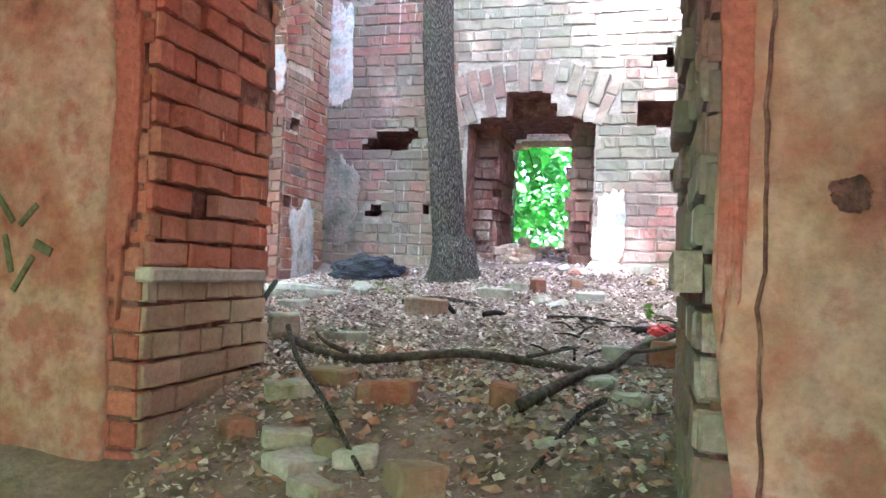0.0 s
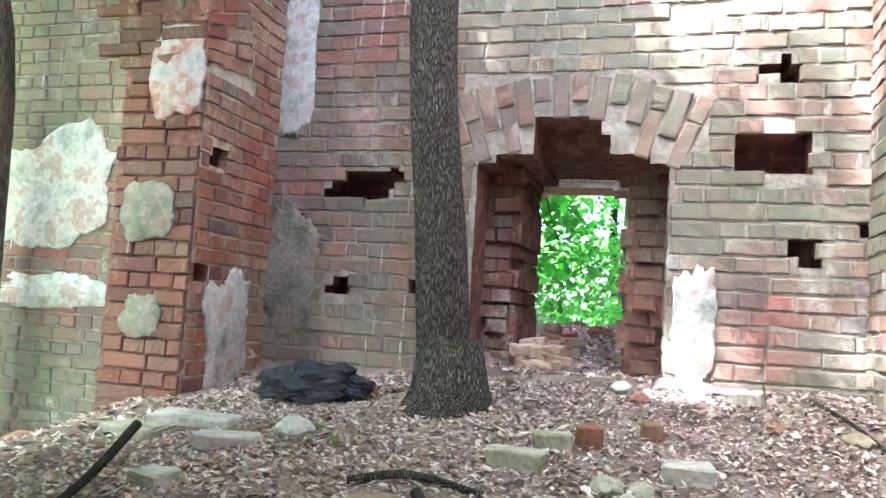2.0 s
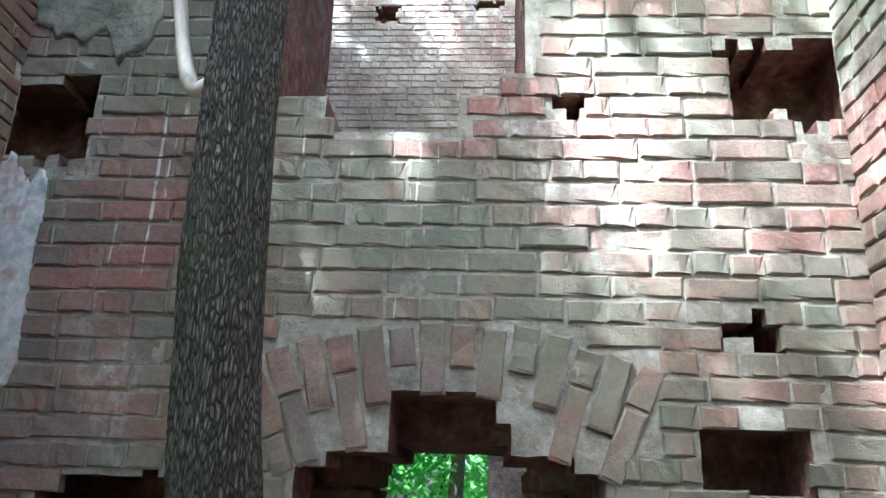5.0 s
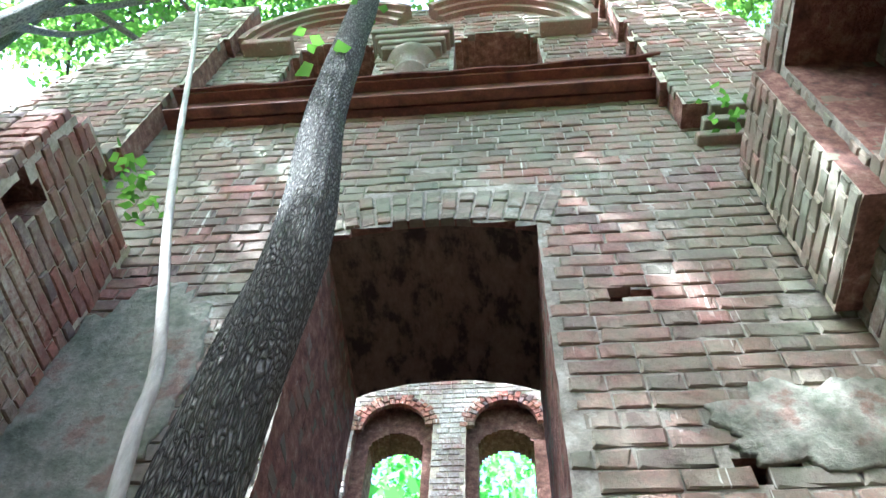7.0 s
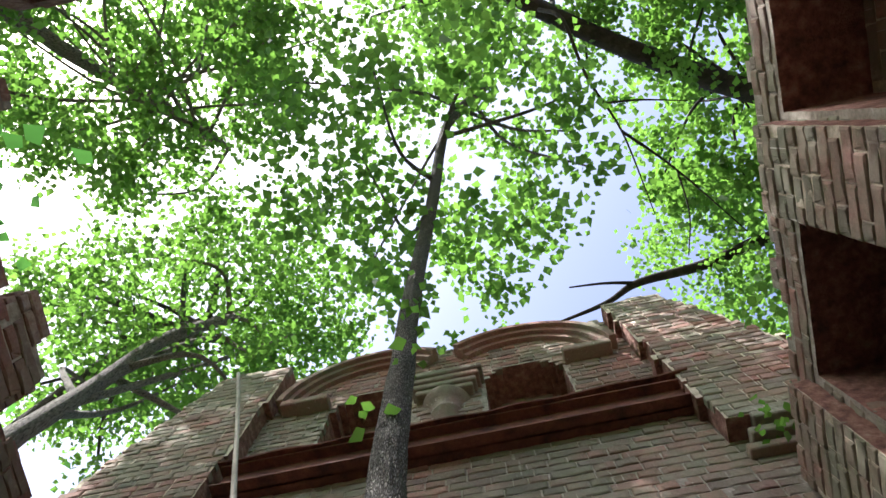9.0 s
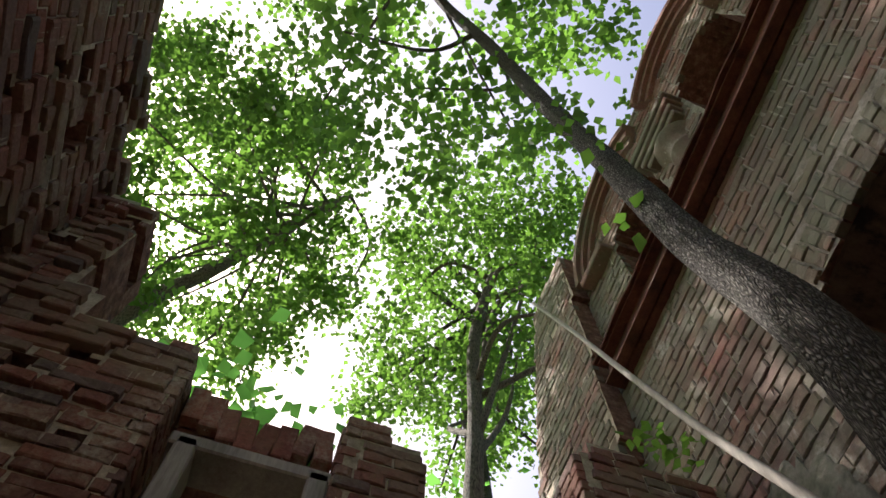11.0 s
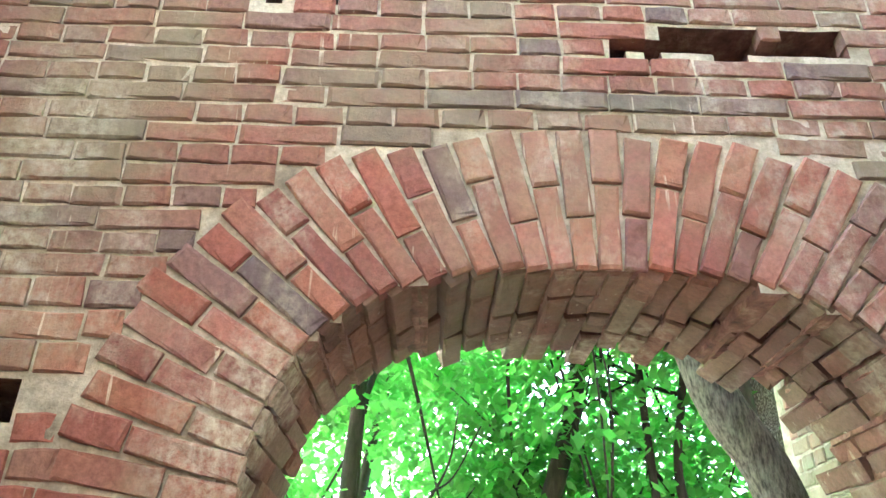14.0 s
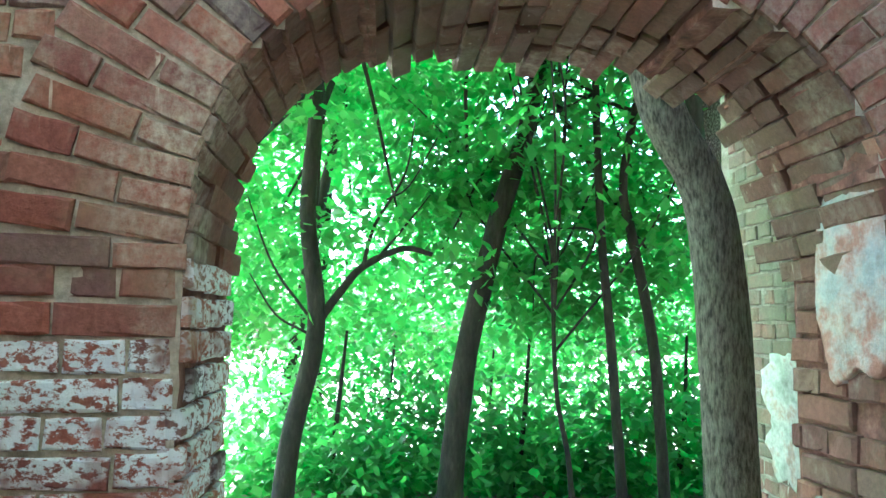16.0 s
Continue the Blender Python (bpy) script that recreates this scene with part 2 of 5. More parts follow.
leaf_far = leaf_material("woodland_leaf", (0.035, 0.11, 0.025), (0.09, 0.20, 0.045), (0.14, 0.38, 0.065))
litter_mat, lt, lb = nodes_of("dead_leaf", 0.85)
lt.links.new(ramp(lt, lt.nodes.new("ShaderNodeNewGeometry").outputs["Random Per Island"], [(0, (0.16, 0.10, 0.075)), (0.3, (0.34, 0.25, 0.20)), (0.6, (0.52, 0.43, 0.37)), (0.88, (0.70, 0.64, 0.57)), (1, (0.40, 0.22, 0.16))]), lb.inputs["Base Color"])

# ---- mesh helpers ----


def mesh_of(name, verts, faces, material, smooth=False):
    me = bpy.data.meshes.new(name)
    me.from_pydata([tuple(v) for v in verts], [], [tuple(f) for f in faces])
    me.materials.append(material)
    if smooth:
        me.shade_smooth()
    me.update()
    return me


def quads_mesh(name, co, n, k, material):
    """A mesh of n loose faces with k corners each; co is an array of n*k places."""
    me = bpy.data.meshes.new(name)
    me.vertices.add(n * k)
    me.vertices.foreach_set("co", np.asarray(co, np.float32).ravel())
    me.loops.add(n * k)
    me.loops.foreach_set("vertex_index", np.arange(n * k, dtype=np.int32))
    me.polygons.add(n)
    me.polygons.foreach_set("loop_start", np.arange(0, n * k, k, dtype=np.int32))
    me.polygons.foreach_set("loop_total", np.full(n, k, dtype=np.int32))
    me.materials.append(material)
    me.update(calc_edges=True)
    return me


def child(name, me, parent, label=""):
    ob = new(name, me)
    ob.parent = parent
    return tagged(ob, label)


def thing(name, x, y, z, label, category, group="", kind=""):
    ob = new(name)
    ob.location = (x, y, z)
    return tagged(ob, label, category, group, kind)


class Plane:
    """A wall face: u runs along it, z up, n out of it."""

    def __init__(self, origin, u, n):
        self.o, self.u, self.n = Vector(origin), Vector(u).normalized(), Vector(n).normalized()
        self.turn = Matrix((self.u, self.n, Vector((0, 0, 1)))).transposed()

    def at(self, u, z, d=0.0):
        return self.o + self.u * u + self.n * d + Vector((0, 0, z))


rng = np.random.default_rng(7)
COURSE, LONG, SHORT = 0.086, 0.26, 0.13


def brick_shape(seed, length):
    """A worn brick: chipped front edges, uneven face, open at the back; centred, proud face towards +y."""
    r = np.random.default_rng(seed)
    a, h, c = length / 2 - 0.0045, COURSE / 2 - 0.0042, 0.007
    xs = (-1, -0.3, 0.35, 1)
    ring = [(x, -1) for x in xs] + [(x, 1) for x in reversed(xs)]
    v = []
    for x, z in ring:
        v.append((x * a, -0.05, z * h))
    for x, z in ring:
        v.append((x * a + r.uniform(-0.003, 0.003), -0.002 + r.uniform(-0.003, 0.002), z * h + r.uniform(-0.004, 0.002) * z))
    for x, z in ring:
        chip = 0.012 if r.random() < 0.18 else 0.0
        v.append((x * (a - (c + chip + r.uniform(0, 0.006)) * (abs(x) > 0.9)), c * 0.5 - chip * 0.5 + r.uniform(-0.0018, 0.0018), z * (h - c * 0.8 - chip * 0.6 - r.uniform(0, 0.004))))
    f = [(16, 17, 22, 23), (17, 18, 21, 22), (18, 19, 20, 21)]
    for k in range(8):
        n = (k + 1) % 8
        f += [(k, n, n + 8, k + 8), (k + 8, n + 8, n + 16, k + 16)]
    return np.array(v), [tuple(reversed(q)) for q in f]


SHAPES = [brick_shape(k, LONG) for k in range(6)] + [brick_shape(50 + k, SHORT) for k in range(5)]
PIECES = {}


def piece_mesh(k, kind):
    if (k, kind) not in PIECES:
        PIECES[k, kind] = mesh_of("brick", *SHAPES[k], M[kind, False])
    return PIECES[k, kind]


def brick_rows(u0, u1, z0, z1, inside, seed, gone=0.003, shift=0.0, course=COURSE):
    """Bricks (shape, u, z, length scale, proud) of a bonded wall face, trimmed where inside() ends."""
    r = np.random.default_rng(seed)
    out = []
    row = 0
    z = z0 + course / 2
    while z < z1:
        u = u0 - (0.19 if row % 2 else 0.06) + shift + r.uniform(-0.02, 0.02)
        k = 0
        while u < u1:
            long = (row % 2 == 0) if r.random() < 0.8 else (k % 2 == 0)
            length = (LONG if long else SHORT) * r.uniform(0.93, 1.05)
            a, b = max(u, u0), min(u + length, u1)
            for _ in range(8):
                if b - a > 0.03 and not inside(a + 0.004, z):
                    a += 0.02
                if b - a > 0.03 and not inside(b - 0.004, z):
                    b -= 0.02
            if b - a > 0.05 and inside((a + b) / 2, z - 0.03) and inside((a + b) / 2, z + 0.03) and inside(a + 0.01, z) and inside(b - 0.01, z) and r.random() > gone:
                shape = int(r.integers(0, 6)) if b - a > 0.18 else int(r.integers(6, 11))
                base = LONG if shape < 6 else SHORT
                out.append((shape, (a + b) / 2, z + r.uniform(-0.004, 0.004), (b - a) / base, r.normal(0, 0.002) - (0.006 if r.random() < 0.05 else 0), r.normal(0, 0.008), course / COURSE * r.uniform(0.91, 1.02)))
            u += length
            k += 1
        z += course
        row += 1
    return out


def lay(plane, bricks, kind, parent, near=None, count=300, name="brick"):
    """Lays the bricks on a plane: those nearest to the place near as parts, the rest joined."""
    order = sorted(range(len(bricks)), key=lambda i: (bricks[i][1] - near[0]) ** 2 + (bricks[i][2] - near[1]) ** 2) if near else []
    single = set(order[:count])
    verts, faces = [], []
    for i, (shape, u, z, s, proud, turn, hs) in enumerate(bricks):
        m = Matrix.Translation(plane.at(u, z, proud + 0.006)) @ plane.turn.to_4x4() @ Matrix.Rotation(turn, 4, "Y")
        if i in single:
            ob = child(name, piece_mesh(shape, kind), parent)
            ob.matrix_basis = m @ Matrix.Diagonal((s, 1, hs, 1))
        else:
            v, f = SHAPES[shape]
            w = v * (s, 1, hs) @ np.array(m.to_3x3()).T + np.array(m.translation)
            base = len(verts)
            verts.extend(w)
            faces.extend(tuple(base + q for q in face) for face in f)
    if verts:
        tagged(child("brickwork", mesh_of("brickwork", verts, faces, M[kind, True]), parent), kind="stuff")


CUT = [0.0]


def core(name, plane, u0, u1, z0, z1, depth, inside, material, step=0.05, parent=None, joint=-0.001):
    """The solid of a wall behind its face, cut where inside() is false."""
    nu, nz = int(round((u1 - u0) / step)), int(round((z1 - z0) / step))
    fill = np.zeros((nu + 2, nz + 2), bool)
    CUT[0] = 0.015  # the filling breaks away a little further than the bricks
    for i in range(nu):
        for j in range(nz):
            fill[i + 1, j + 1] = inside(u0 + (i + 0.5) * step, z0 + (j + 0.5) * step)
    CUT[0] = 0.0
    verts, faces, index, inner = [], [], {}, []

    def vert(i, j, d):
        if (i, j, d) not in index:
            index[i, j, d] = len(verts)
            w = noise.noise_vector(Vector((i * 0.7, j * 0.7, d * 5.0)))
            verts.append(plane.at(u0 + i * step + w.x * 0.006, z0 + j * step + w.y * 0.006, -depth if d else joint + w.z * 0.003 + 0.003 * noise.noise(Vector((i * 0.11, j * 0.16, 3.0)))))
        return index[i, j, d]

    for i in range(nu):
        for j in range(nz):
            if not fill[i + 1, j + 1]:
                continue
            a, b, c, d = (i, j), (i + 1, j), (i + 1, j + 1), (i, j + 1)
            faces.append([vert(*p, 0) for p in (a, b, c, d)])
            faces.append([vert(*p, 1) for p in (d, c, b, a)])
            inner += [0, 1]
            for (di, dj), (p, q) in (((-1, 0), (d, a)), ((1, 0), (b, c)), ((0, -1), (a, b)), ((0, 1), (c, d))):
                if not fill[i + 1 + di, j + 1 + dj]:
                    faces.append([vert(*p, 0), vert(*p, 1), vert(*q, 1), vert(*q, 0)])
                    inner.append(1)
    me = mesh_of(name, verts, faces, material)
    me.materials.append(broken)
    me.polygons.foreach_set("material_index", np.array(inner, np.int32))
    ob = new(name, me)
    if parent:
        ob.parent = parent
    return ob


def rag(u, amp, freq, seed):
    """An uneven edge, stepped by brick lengths."""
    k = math.floor(u / 0.13)
    return amp * noise.noise(Vector((k * freq, seed * 3.1, 0.7)))


def patch(name, plane, u, z, w, h, seed, material, parent=None, proud=0.015, thick=0.02, ragged=0.34, bulge=0.005):
    """A slab of plaster left on a wall, with a broken outline."""
    n = 72
    ring = []
    for k in range(n):
        a = 2 * math.pi * k / n
        c, s = math.cos(a), math.sin(a)
        q = (abs(c) ** 3.2 + abs(s) ** 3.2) ** (-1 / 3.2) * (1 + 0.35 * ragged * noise.noise(Vector((c * 13, s * 13, seed))))
        r = q * (1 + ragged * (noise.noise(Vector((c * 1.6, s * 1.6, seed * 7.3))) + 0.5 * noise.noise(Vector((c * 5, s * 5, seed * 2.1)))))
        ring.append((u + w / 2 * r * c, z + h / 2 * r * s))
    verts = [plane.at(a, b, proud - thick) for a, b in ring] + [plane.at(a, b, proud) for a, b in ring]
    verts += [plane.at(u + (a - u) * 0.96, z + (b - z) * 0.96, proud + bulge) for a, b in ring] + [plane.at(u, z, proud + bulge * 1.4)]
    f = []
    for k in range(n):
        m = (k + 1) % n
        f += [(k, m, m + n, k + n), (k + n, m + n, m + 2 * n, k + 2 * n), (k + 2 * n, m + 2 * n, 3 * n)]
    me = mesh_of(name, verts, f, material, True)
    bm = bmesh.new()
    bm.from_mesh(me)
    bmesh.ops.recalc_face_normals(bm, faces=bm.faces)
    bm.to_mesh(me)
    bm.free()
    ob = new(name, me)
    if parent:
        ob.parent = parent
    return ob


def box(x0, x1, y0, y1, z0, z1, bevel=0.0):
    bm = bmesh.new()
    bmesh.ops.create_cube(bm, size=1.0)
    bmesh.ops.scale(bm, vec=(x1 - x0, y1 - y0, z1 - z0), verts=bm.verts)
    bmesh.ops.translate(bm, vec=((x0 + x1) / 2, (y0 + y1) / 2, (z0 + z1) / 2), verts=bm.verts)
    if bevel:
        bmesh.ops.bevel(bm, geom=bm.edges[:], offset=bevel, segments=1, affect="EDGES")
    return bm


def bm_mesh(name, bm, material, smooth=False):
    me = bpy.data.meshes.new(name)
    bm.to_mesh(me)
    bm.free()
    me.materials.append(material)
    if smooth:
        me.shade_smooth()
    return me


def tube(points, radii, sides=12, rough=0.0, seed=0.0):
    """Verts and faces of a tapering limb along points."""
    pts = [Vector(p) for p in points]
    verts, faces = [], []
    for i, p in enumerate(pts):
        t = (pts[min(i + 1, len(pts) - 1)] - pts[max(i - 1, 0)]).normalized()
        side = t.cross(Vector((0.31, 0.93, 0.17))).normalized()
        other = t.cross(side)
        for k in range(sides):
            a = 2 * math.pi * k / sides
            r = radii[i]
            if rough:
                r *= 1 + rough * 0.35 * noise.noise(Vector((math.cos(a) * 1.6, math.sin(a) * 1.6, p.z * 1.1 + seed))) + rough * 0.55 * noise.noise(Vector((math.cos(a) * 9, math.sin(a) * 9, p.z * 2.6 + seed)))
            verts.append(p + (side * math.cos(a) + other * math.sin(a)) * r)
    for i in range(len(pts) - 1):
        for k in range(sides):
            n = (k + 1) % sides
            faces.append((i * sides + k, i * sides + n, (i + 1) * sides + n, (i + 1) * sides + k))
    faces.append(tuple(range(sides))[::-1])
    faces.append(tuple((len(pts) - 1) * sides + k for k in range(sides)))
    return verts, faces


def smooth_path(points, per=6):
    """A Catmull-Rom path through points."""
    p = [Vector(q) for q in points]
    p = [p[0] * 2 - p[1], *p, p[-1] * 2 - p[-2]]
    out = []
    for i in range(1, len(p) - 2):
        for k in range(per):
            t = k / per
            out.append(0.5 * (2 * p[i] + (p[i + 1] - p[i - 1]) * t + (2 * p[i - 1] - 5 * p[i] + 4 * p[i + 1] - p[i + 2]) * t * t + (3 * p[i] - p[i - 1] - 3 * p[i + 1] + p[i + 2]) * t ** 3))
    out.append(p[-2])
    return out


def limb_mesh(name, points, r0, r1, material, sides=12, per=6, rough=0.12, seed=0.0):
    path = smooth_path(points, per)
    n = len(path)
    return mesh_of(name, *tube(path, [r0 + (r1 - r0) * (i / (n - 1)) for i in range(n)], sides, rough, seed), material, True)

# ---- setting ----


def ramp01(v, a, b):
    t = min(1.0, max(0.0, (v - a) / (b - a)))
    return t * t * (3 - 2 * t)


def ground_z(x, y):
    room = 1.23 + 0.135 * (y - 4.7) + 0.05 * max(0.0, x) * ramp01(y, 5.5, 7.4) - 0.04 * ramp01(-x, 1.2, 2.2)
    if y > 7.44:
        room = 1.64 + 0.12 * ramp01(y, 7.5, 9.0) + 0.12 * ramp01(y, 9.5, 11.4) - 1.2 * ramp01(y, 12.0, 16.0)
    z = 0.5 + (room - 0.5) * ramp01(y, 2.1, 4.0)
    out = 0.9 - 0.03 * max(0.0, -3.2 - x)
    z += (max(out, -0.6) - z) * ramp01(-x, 2.2, 3.3)
    z += (0.8 - z) * ramp01(x, 1.8, 4.0)
    far = math.hypot(x, y - 5)
    return z - 0.5 * ramp01(far, 14, 40) - 6.0 * ramp01(-x, 12, 45) + 0.05 * noise.noise(Vector((x * 0.9, y * 0.9, 1.0))) + 0.015 * noise.noise(Vector((x * 4, y * 4, 5.0)))


def build_ground():
    n = 190
    s = np.linspace(-1, 1, n + 1)
    g = 300 / math.sinh(7) * np.sinh(7 * s)
    verts = [(x - 0.6, y + 5.2, ground_z(x - 0.6, y + 5.2)) for y in g for x in g]
    faces = [(j * (n + 1) + i, j * (n + 1) + i + 1, (j + 1) * (n + 1) + i + 1, (j + 1) * (n + 1) + i) for j in range(n) for i in range(n)]
    ob = new("ground", mesh_of("ground", verts, faces, soil, True))
    return tagged(ob, "brown forest soil under dry leaf litter", "ground", kind="structure")


build_ground()

FAR_Y, LEFT_X, RIGHT_X, ENTRY_Y = 7.44, -2.17, 0.95, 4.30
far_plane = Plane((0, FAR_Y, 0), (1, 0, 0), (0, -1, 0))
left_plane = Plane((LEFT_X, 0, 0), (0, 1, 0), (1, 0, 0))
right_plane = Plane((RIGHT_X, 0, 0), (0, 1, 0), (-1, 0, 0))
entry_plane = Plane((0, ENTRY_Y, 0), (1, 0, 0), (0, 1, 0))
back_plane = Plane((0, 11.6, 0), (1, 0, 0), (0, -1, 0))


def hole(x, z, x0, x1, z0, z1, seed):
    w = CUT[0] + 0.05 * noise.noise(Vector((x * 8, z * 8, seed))) + 0.03 * noise.noise(Vector((x * 23, z * 23, seed)))
    return x0 - w < x < x1 + w and z0 - w < z < z1 + w


def far_door(x, z):
    return -0.97 < x < 0.05 and z < 2.84 - 0.10 * ((x + 0.46) / 0.5) ** 2


def far_gap(x, z):
    if not (-1.21 < x < -0.19 and z < 6.19 - 0.10 * ((x + 0.70) / 0.5) ** 2):
        return False
    k = math.floor((x + 1.21) / 0.13)
    return z > 3.97 + (0.13 if k in (0, 1, 6) else 0.22 if k >= 7 else 0.0)


def far_outline(x, z):
    if z > 9.92 + rag(x, 0.10, 1.7, 4) + 0.12 * max(0.0, 1 - ((x + 0.3) / 0.75) ** 2):
        return False
    if z > 6.6:
        return abs(x + 1.02) < 2.06 + (10 - z) * 0.25 + rag(z, 0.06, 1.9, 2)
    return -4.7 < x < 1.9


def niche(x, z, c, w=0.34, spring=8.75):
    return abs(x - c) < w and 7.9 < z < spring + math.sqrt(max(0.0, w * w - (x - c) ** 2)) * 1.25


def far_front(x, z):
    if not far_outline(x, z) or far_door(x, z) or far_gap(x, z):
        return False
    for h in ((-1.81, -1.40, 2.54, 2.69, 1), (0.36, 0.68, 2.71, 2.91, 2), (0.60, 0.70, 2.27, 2.36, 3), (-2.30, -1.86, 3.86, 4.16, 4), (0.56, 0.97, 4.02, 4.30, 5),
              (0.45, 0.60, 3.20, 3.25, 6), (0.95, 1.06, 2.36, 2.47, 7), (0.99, 1.1, 1.90, 1.98, 8), (-1.78, -1.64, 2.02, 2.07, 9), (0.30, 0.47, 4.58, 4.63, 10), (-1.30, -1.25, 2.0, 2.08, 11), (-0.12, 0.02, 4.02, 4.10, 12), (0.1, 0.22, 5.52, 5.58, 13), (-0.64, -0.28, 2.87, 2.98, 14)):
        if hole(x, z, *h):
            return False
    return not (niche(x, z, -0.33) or niche(x, z, -1.60))


def far_back(x, z):
    narrow = far_door(x, z) and -0.77 + rag(z, 0.07, 2.3, 21) < x < -0.16 + rag(z, 0.07, 2.1, 22)
    return far_outline(x, z) and not narrow and not far_gap(x, z)


wall_far = tagged(core("wall_north", far_plane, -4.75, 1.95, 0.2, 10.15, 0.30, far_front, mortar_grey), "tall ruined brick wall with a doorway and gable", "wall", kind="structure")
wall_far_rear = Plane((0, FAR_Y + 0.30, 0), (1, 0, 0), (0, -1, 0))
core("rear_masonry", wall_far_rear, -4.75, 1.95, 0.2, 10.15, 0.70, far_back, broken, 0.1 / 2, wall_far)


def arch_bricks(cu, cz, r, a0, a1, inner, outer, seed, pitch=0.078):
    """Bricks on edge, fanned round an arch; r(a) is the inner radius at angle a from the top."""
    g = np.random.default_rng(seed)
    out = []
    a, k = a0, 0
    while a < a1:
        rr = r(a)
        da = pitch / (rr + 0.06)
        wide = lambda m: m * da / COURSE * 0.95  # noqa: E731
        cut = inner + (0.62 if k % 2 else 0.36) * (outer - inner) + g.uniform(-0.015, 0.015)
        for lo, hi in ((inner, cut), (cut, outer + g.uniform(-0.02, 0.02))):
            mid = rr + (lo + hi) / 2
            length = hi - lo - 0.004
            shape = int(g.integers(0, 6))
            out.append((shape, cu + mid * math.sin(a), cz + mid * math.cos(a), length / LONG, g.normal(0.003, 0.003), a + math.pi / 2 + g.normal(0, 0.012), wide(mid)))
        a += da
        k += 1
    return out


def fan(x, z):
    """The fanned lintel over the far doorway."""
    d, a = math.hypot(x + 0.46, z - 1.55), math.atan2(x + 0.46, z - 1.55)
    return abs(a) < 0.43 and 1.26 < d < 1.70


def gap_fan(x, z):
    """The flat fanned lintel over the tall opening."""
    d, a = math.hypot(x + 0.70, z - 4.30), math.atan2(x + 0.70, z - 4.30)
    return abs(a) < 0.30 and 1.86 < d < 2.17


far_bricks = brick_rows(-4.6, 1.85, 0.4, 10.1, lambda x, z: far_front(x, z) and not fan(x, z) and not gap_fan(x, z), 11)
lay(far_plane, far_bricks, "far", wall_far, (-0.3, 2.9), 300)
lay(far_plane, [b for b in arch_bricks(-0.46, 1.55, lambda a: 1.28, -0.42, 0.42, 0.0, 0.40, 3, 0.086) if far_front(b[1], b[2]) and far_front(b[1], b[2] - 0.07) and far_front(b[1] + 0.03, b[2]) and not (-0.74 < b[1] < -0.18 and b[2] < 3.02)], "far", wall_far, (-0.4, 3), 200)
lay(far_plane, [b for b in arch_bricks(-0.70, 4.30, lambda a: 1.89, -0.29, 0.29, 0.0, 0.27, 6, 0.08) if far_front(b[1], b[2])], "far", wall_far, (-0.7, 6.3), 60)
# the reveals of the doorway and of the tall opening above it
for px, n, lo, hi, seed in ((-0.97, 1, 1.2, 2.74, 21), (0.05, -1, 1.2, 2.74, 22), (-1.21, 1, 4.1, 6.08, 23), (-0.19, -1, 4.1, 6.08, 24)):
    deep = 0.98 if lo > 4 else 0.28
    lay(Plane((px, FAR_Y, 0), (0, 1, 0), (n, 0, 0)), brick_rows(0.02, deep, lo, hi, lambda u, z: True, seed, 0.03), "far", wall_far)
g = np.random.default_rng(27)
stub = brick_rows(-0.97, 0.05, 1.4, 2.84, lambda x, z: far_back(x, z) and far_door(x, z), 28)
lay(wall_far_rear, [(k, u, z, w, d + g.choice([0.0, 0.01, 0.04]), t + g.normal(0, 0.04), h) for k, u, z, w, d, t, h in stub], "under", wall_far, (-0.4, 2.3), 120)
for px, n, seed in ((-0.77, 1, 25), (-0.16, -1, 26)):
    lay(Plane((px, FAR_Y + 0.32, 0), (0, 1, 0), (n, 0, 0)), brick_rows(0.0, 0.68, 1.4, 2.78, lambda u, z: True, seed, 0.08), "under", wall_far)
# recessed faces of the niches
for c in (-0.33, -1.60):
    lay(Plane((0, FAR_Y + 0.30, 0), (1, 0, 0), (0, -1, 0)), brick_rows(c - 0.34, c + 0.34, 7.9, 9.3, lambda x, z, c=c: niche(x, z, c), 31), "far", wall_far)


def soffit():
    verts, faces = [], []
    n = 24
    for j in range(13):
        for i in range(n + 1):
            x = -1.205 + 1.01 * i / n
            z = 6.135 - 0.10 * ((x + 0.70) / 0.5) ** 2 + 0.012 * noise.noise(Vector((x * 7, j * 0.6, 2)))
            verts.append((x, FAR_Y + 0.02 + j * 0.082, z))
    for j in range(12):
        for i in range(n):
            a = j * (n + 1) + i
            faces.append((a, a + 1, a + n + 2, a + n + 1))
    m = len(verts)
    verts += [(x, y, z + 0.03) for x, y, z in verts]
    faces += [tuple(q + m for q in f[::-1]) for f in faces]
    return mesh_of("soffit", verts, faces, dark_plaster, True)


child("vault_plaster", soffit(), wall_far, "dark blotched plaster under the vault")

# pilasters and corbels of the gable


def pilaster(name, x0, x1, z0, z1, proud, seed, lean):
    front = Plane((0, FAR_Y - proud, 0), (1, 0, 0), (0, -1, 0))
    ins = lambda x, z: x0 + lean * (z - z0) + rag(z, 0.03, 2, seed) < x < x1 + lean * (z - z0) and far_outline(x, z)  # noqa: E731
    ob = core(name, front, min(x0, x0 + lean * (z1 - z0)) - 0.1, max(x1, x1 + lean * (z1 - z0)) + 0.1, z0, z1, proud - 0.002, ins, mortar, 0.05, wall_far)
    lay(front, brick_rows(x0 - 0.6, x1 + 0.6, z0, z1, ins, seed), "far", wall_far)
    return ob


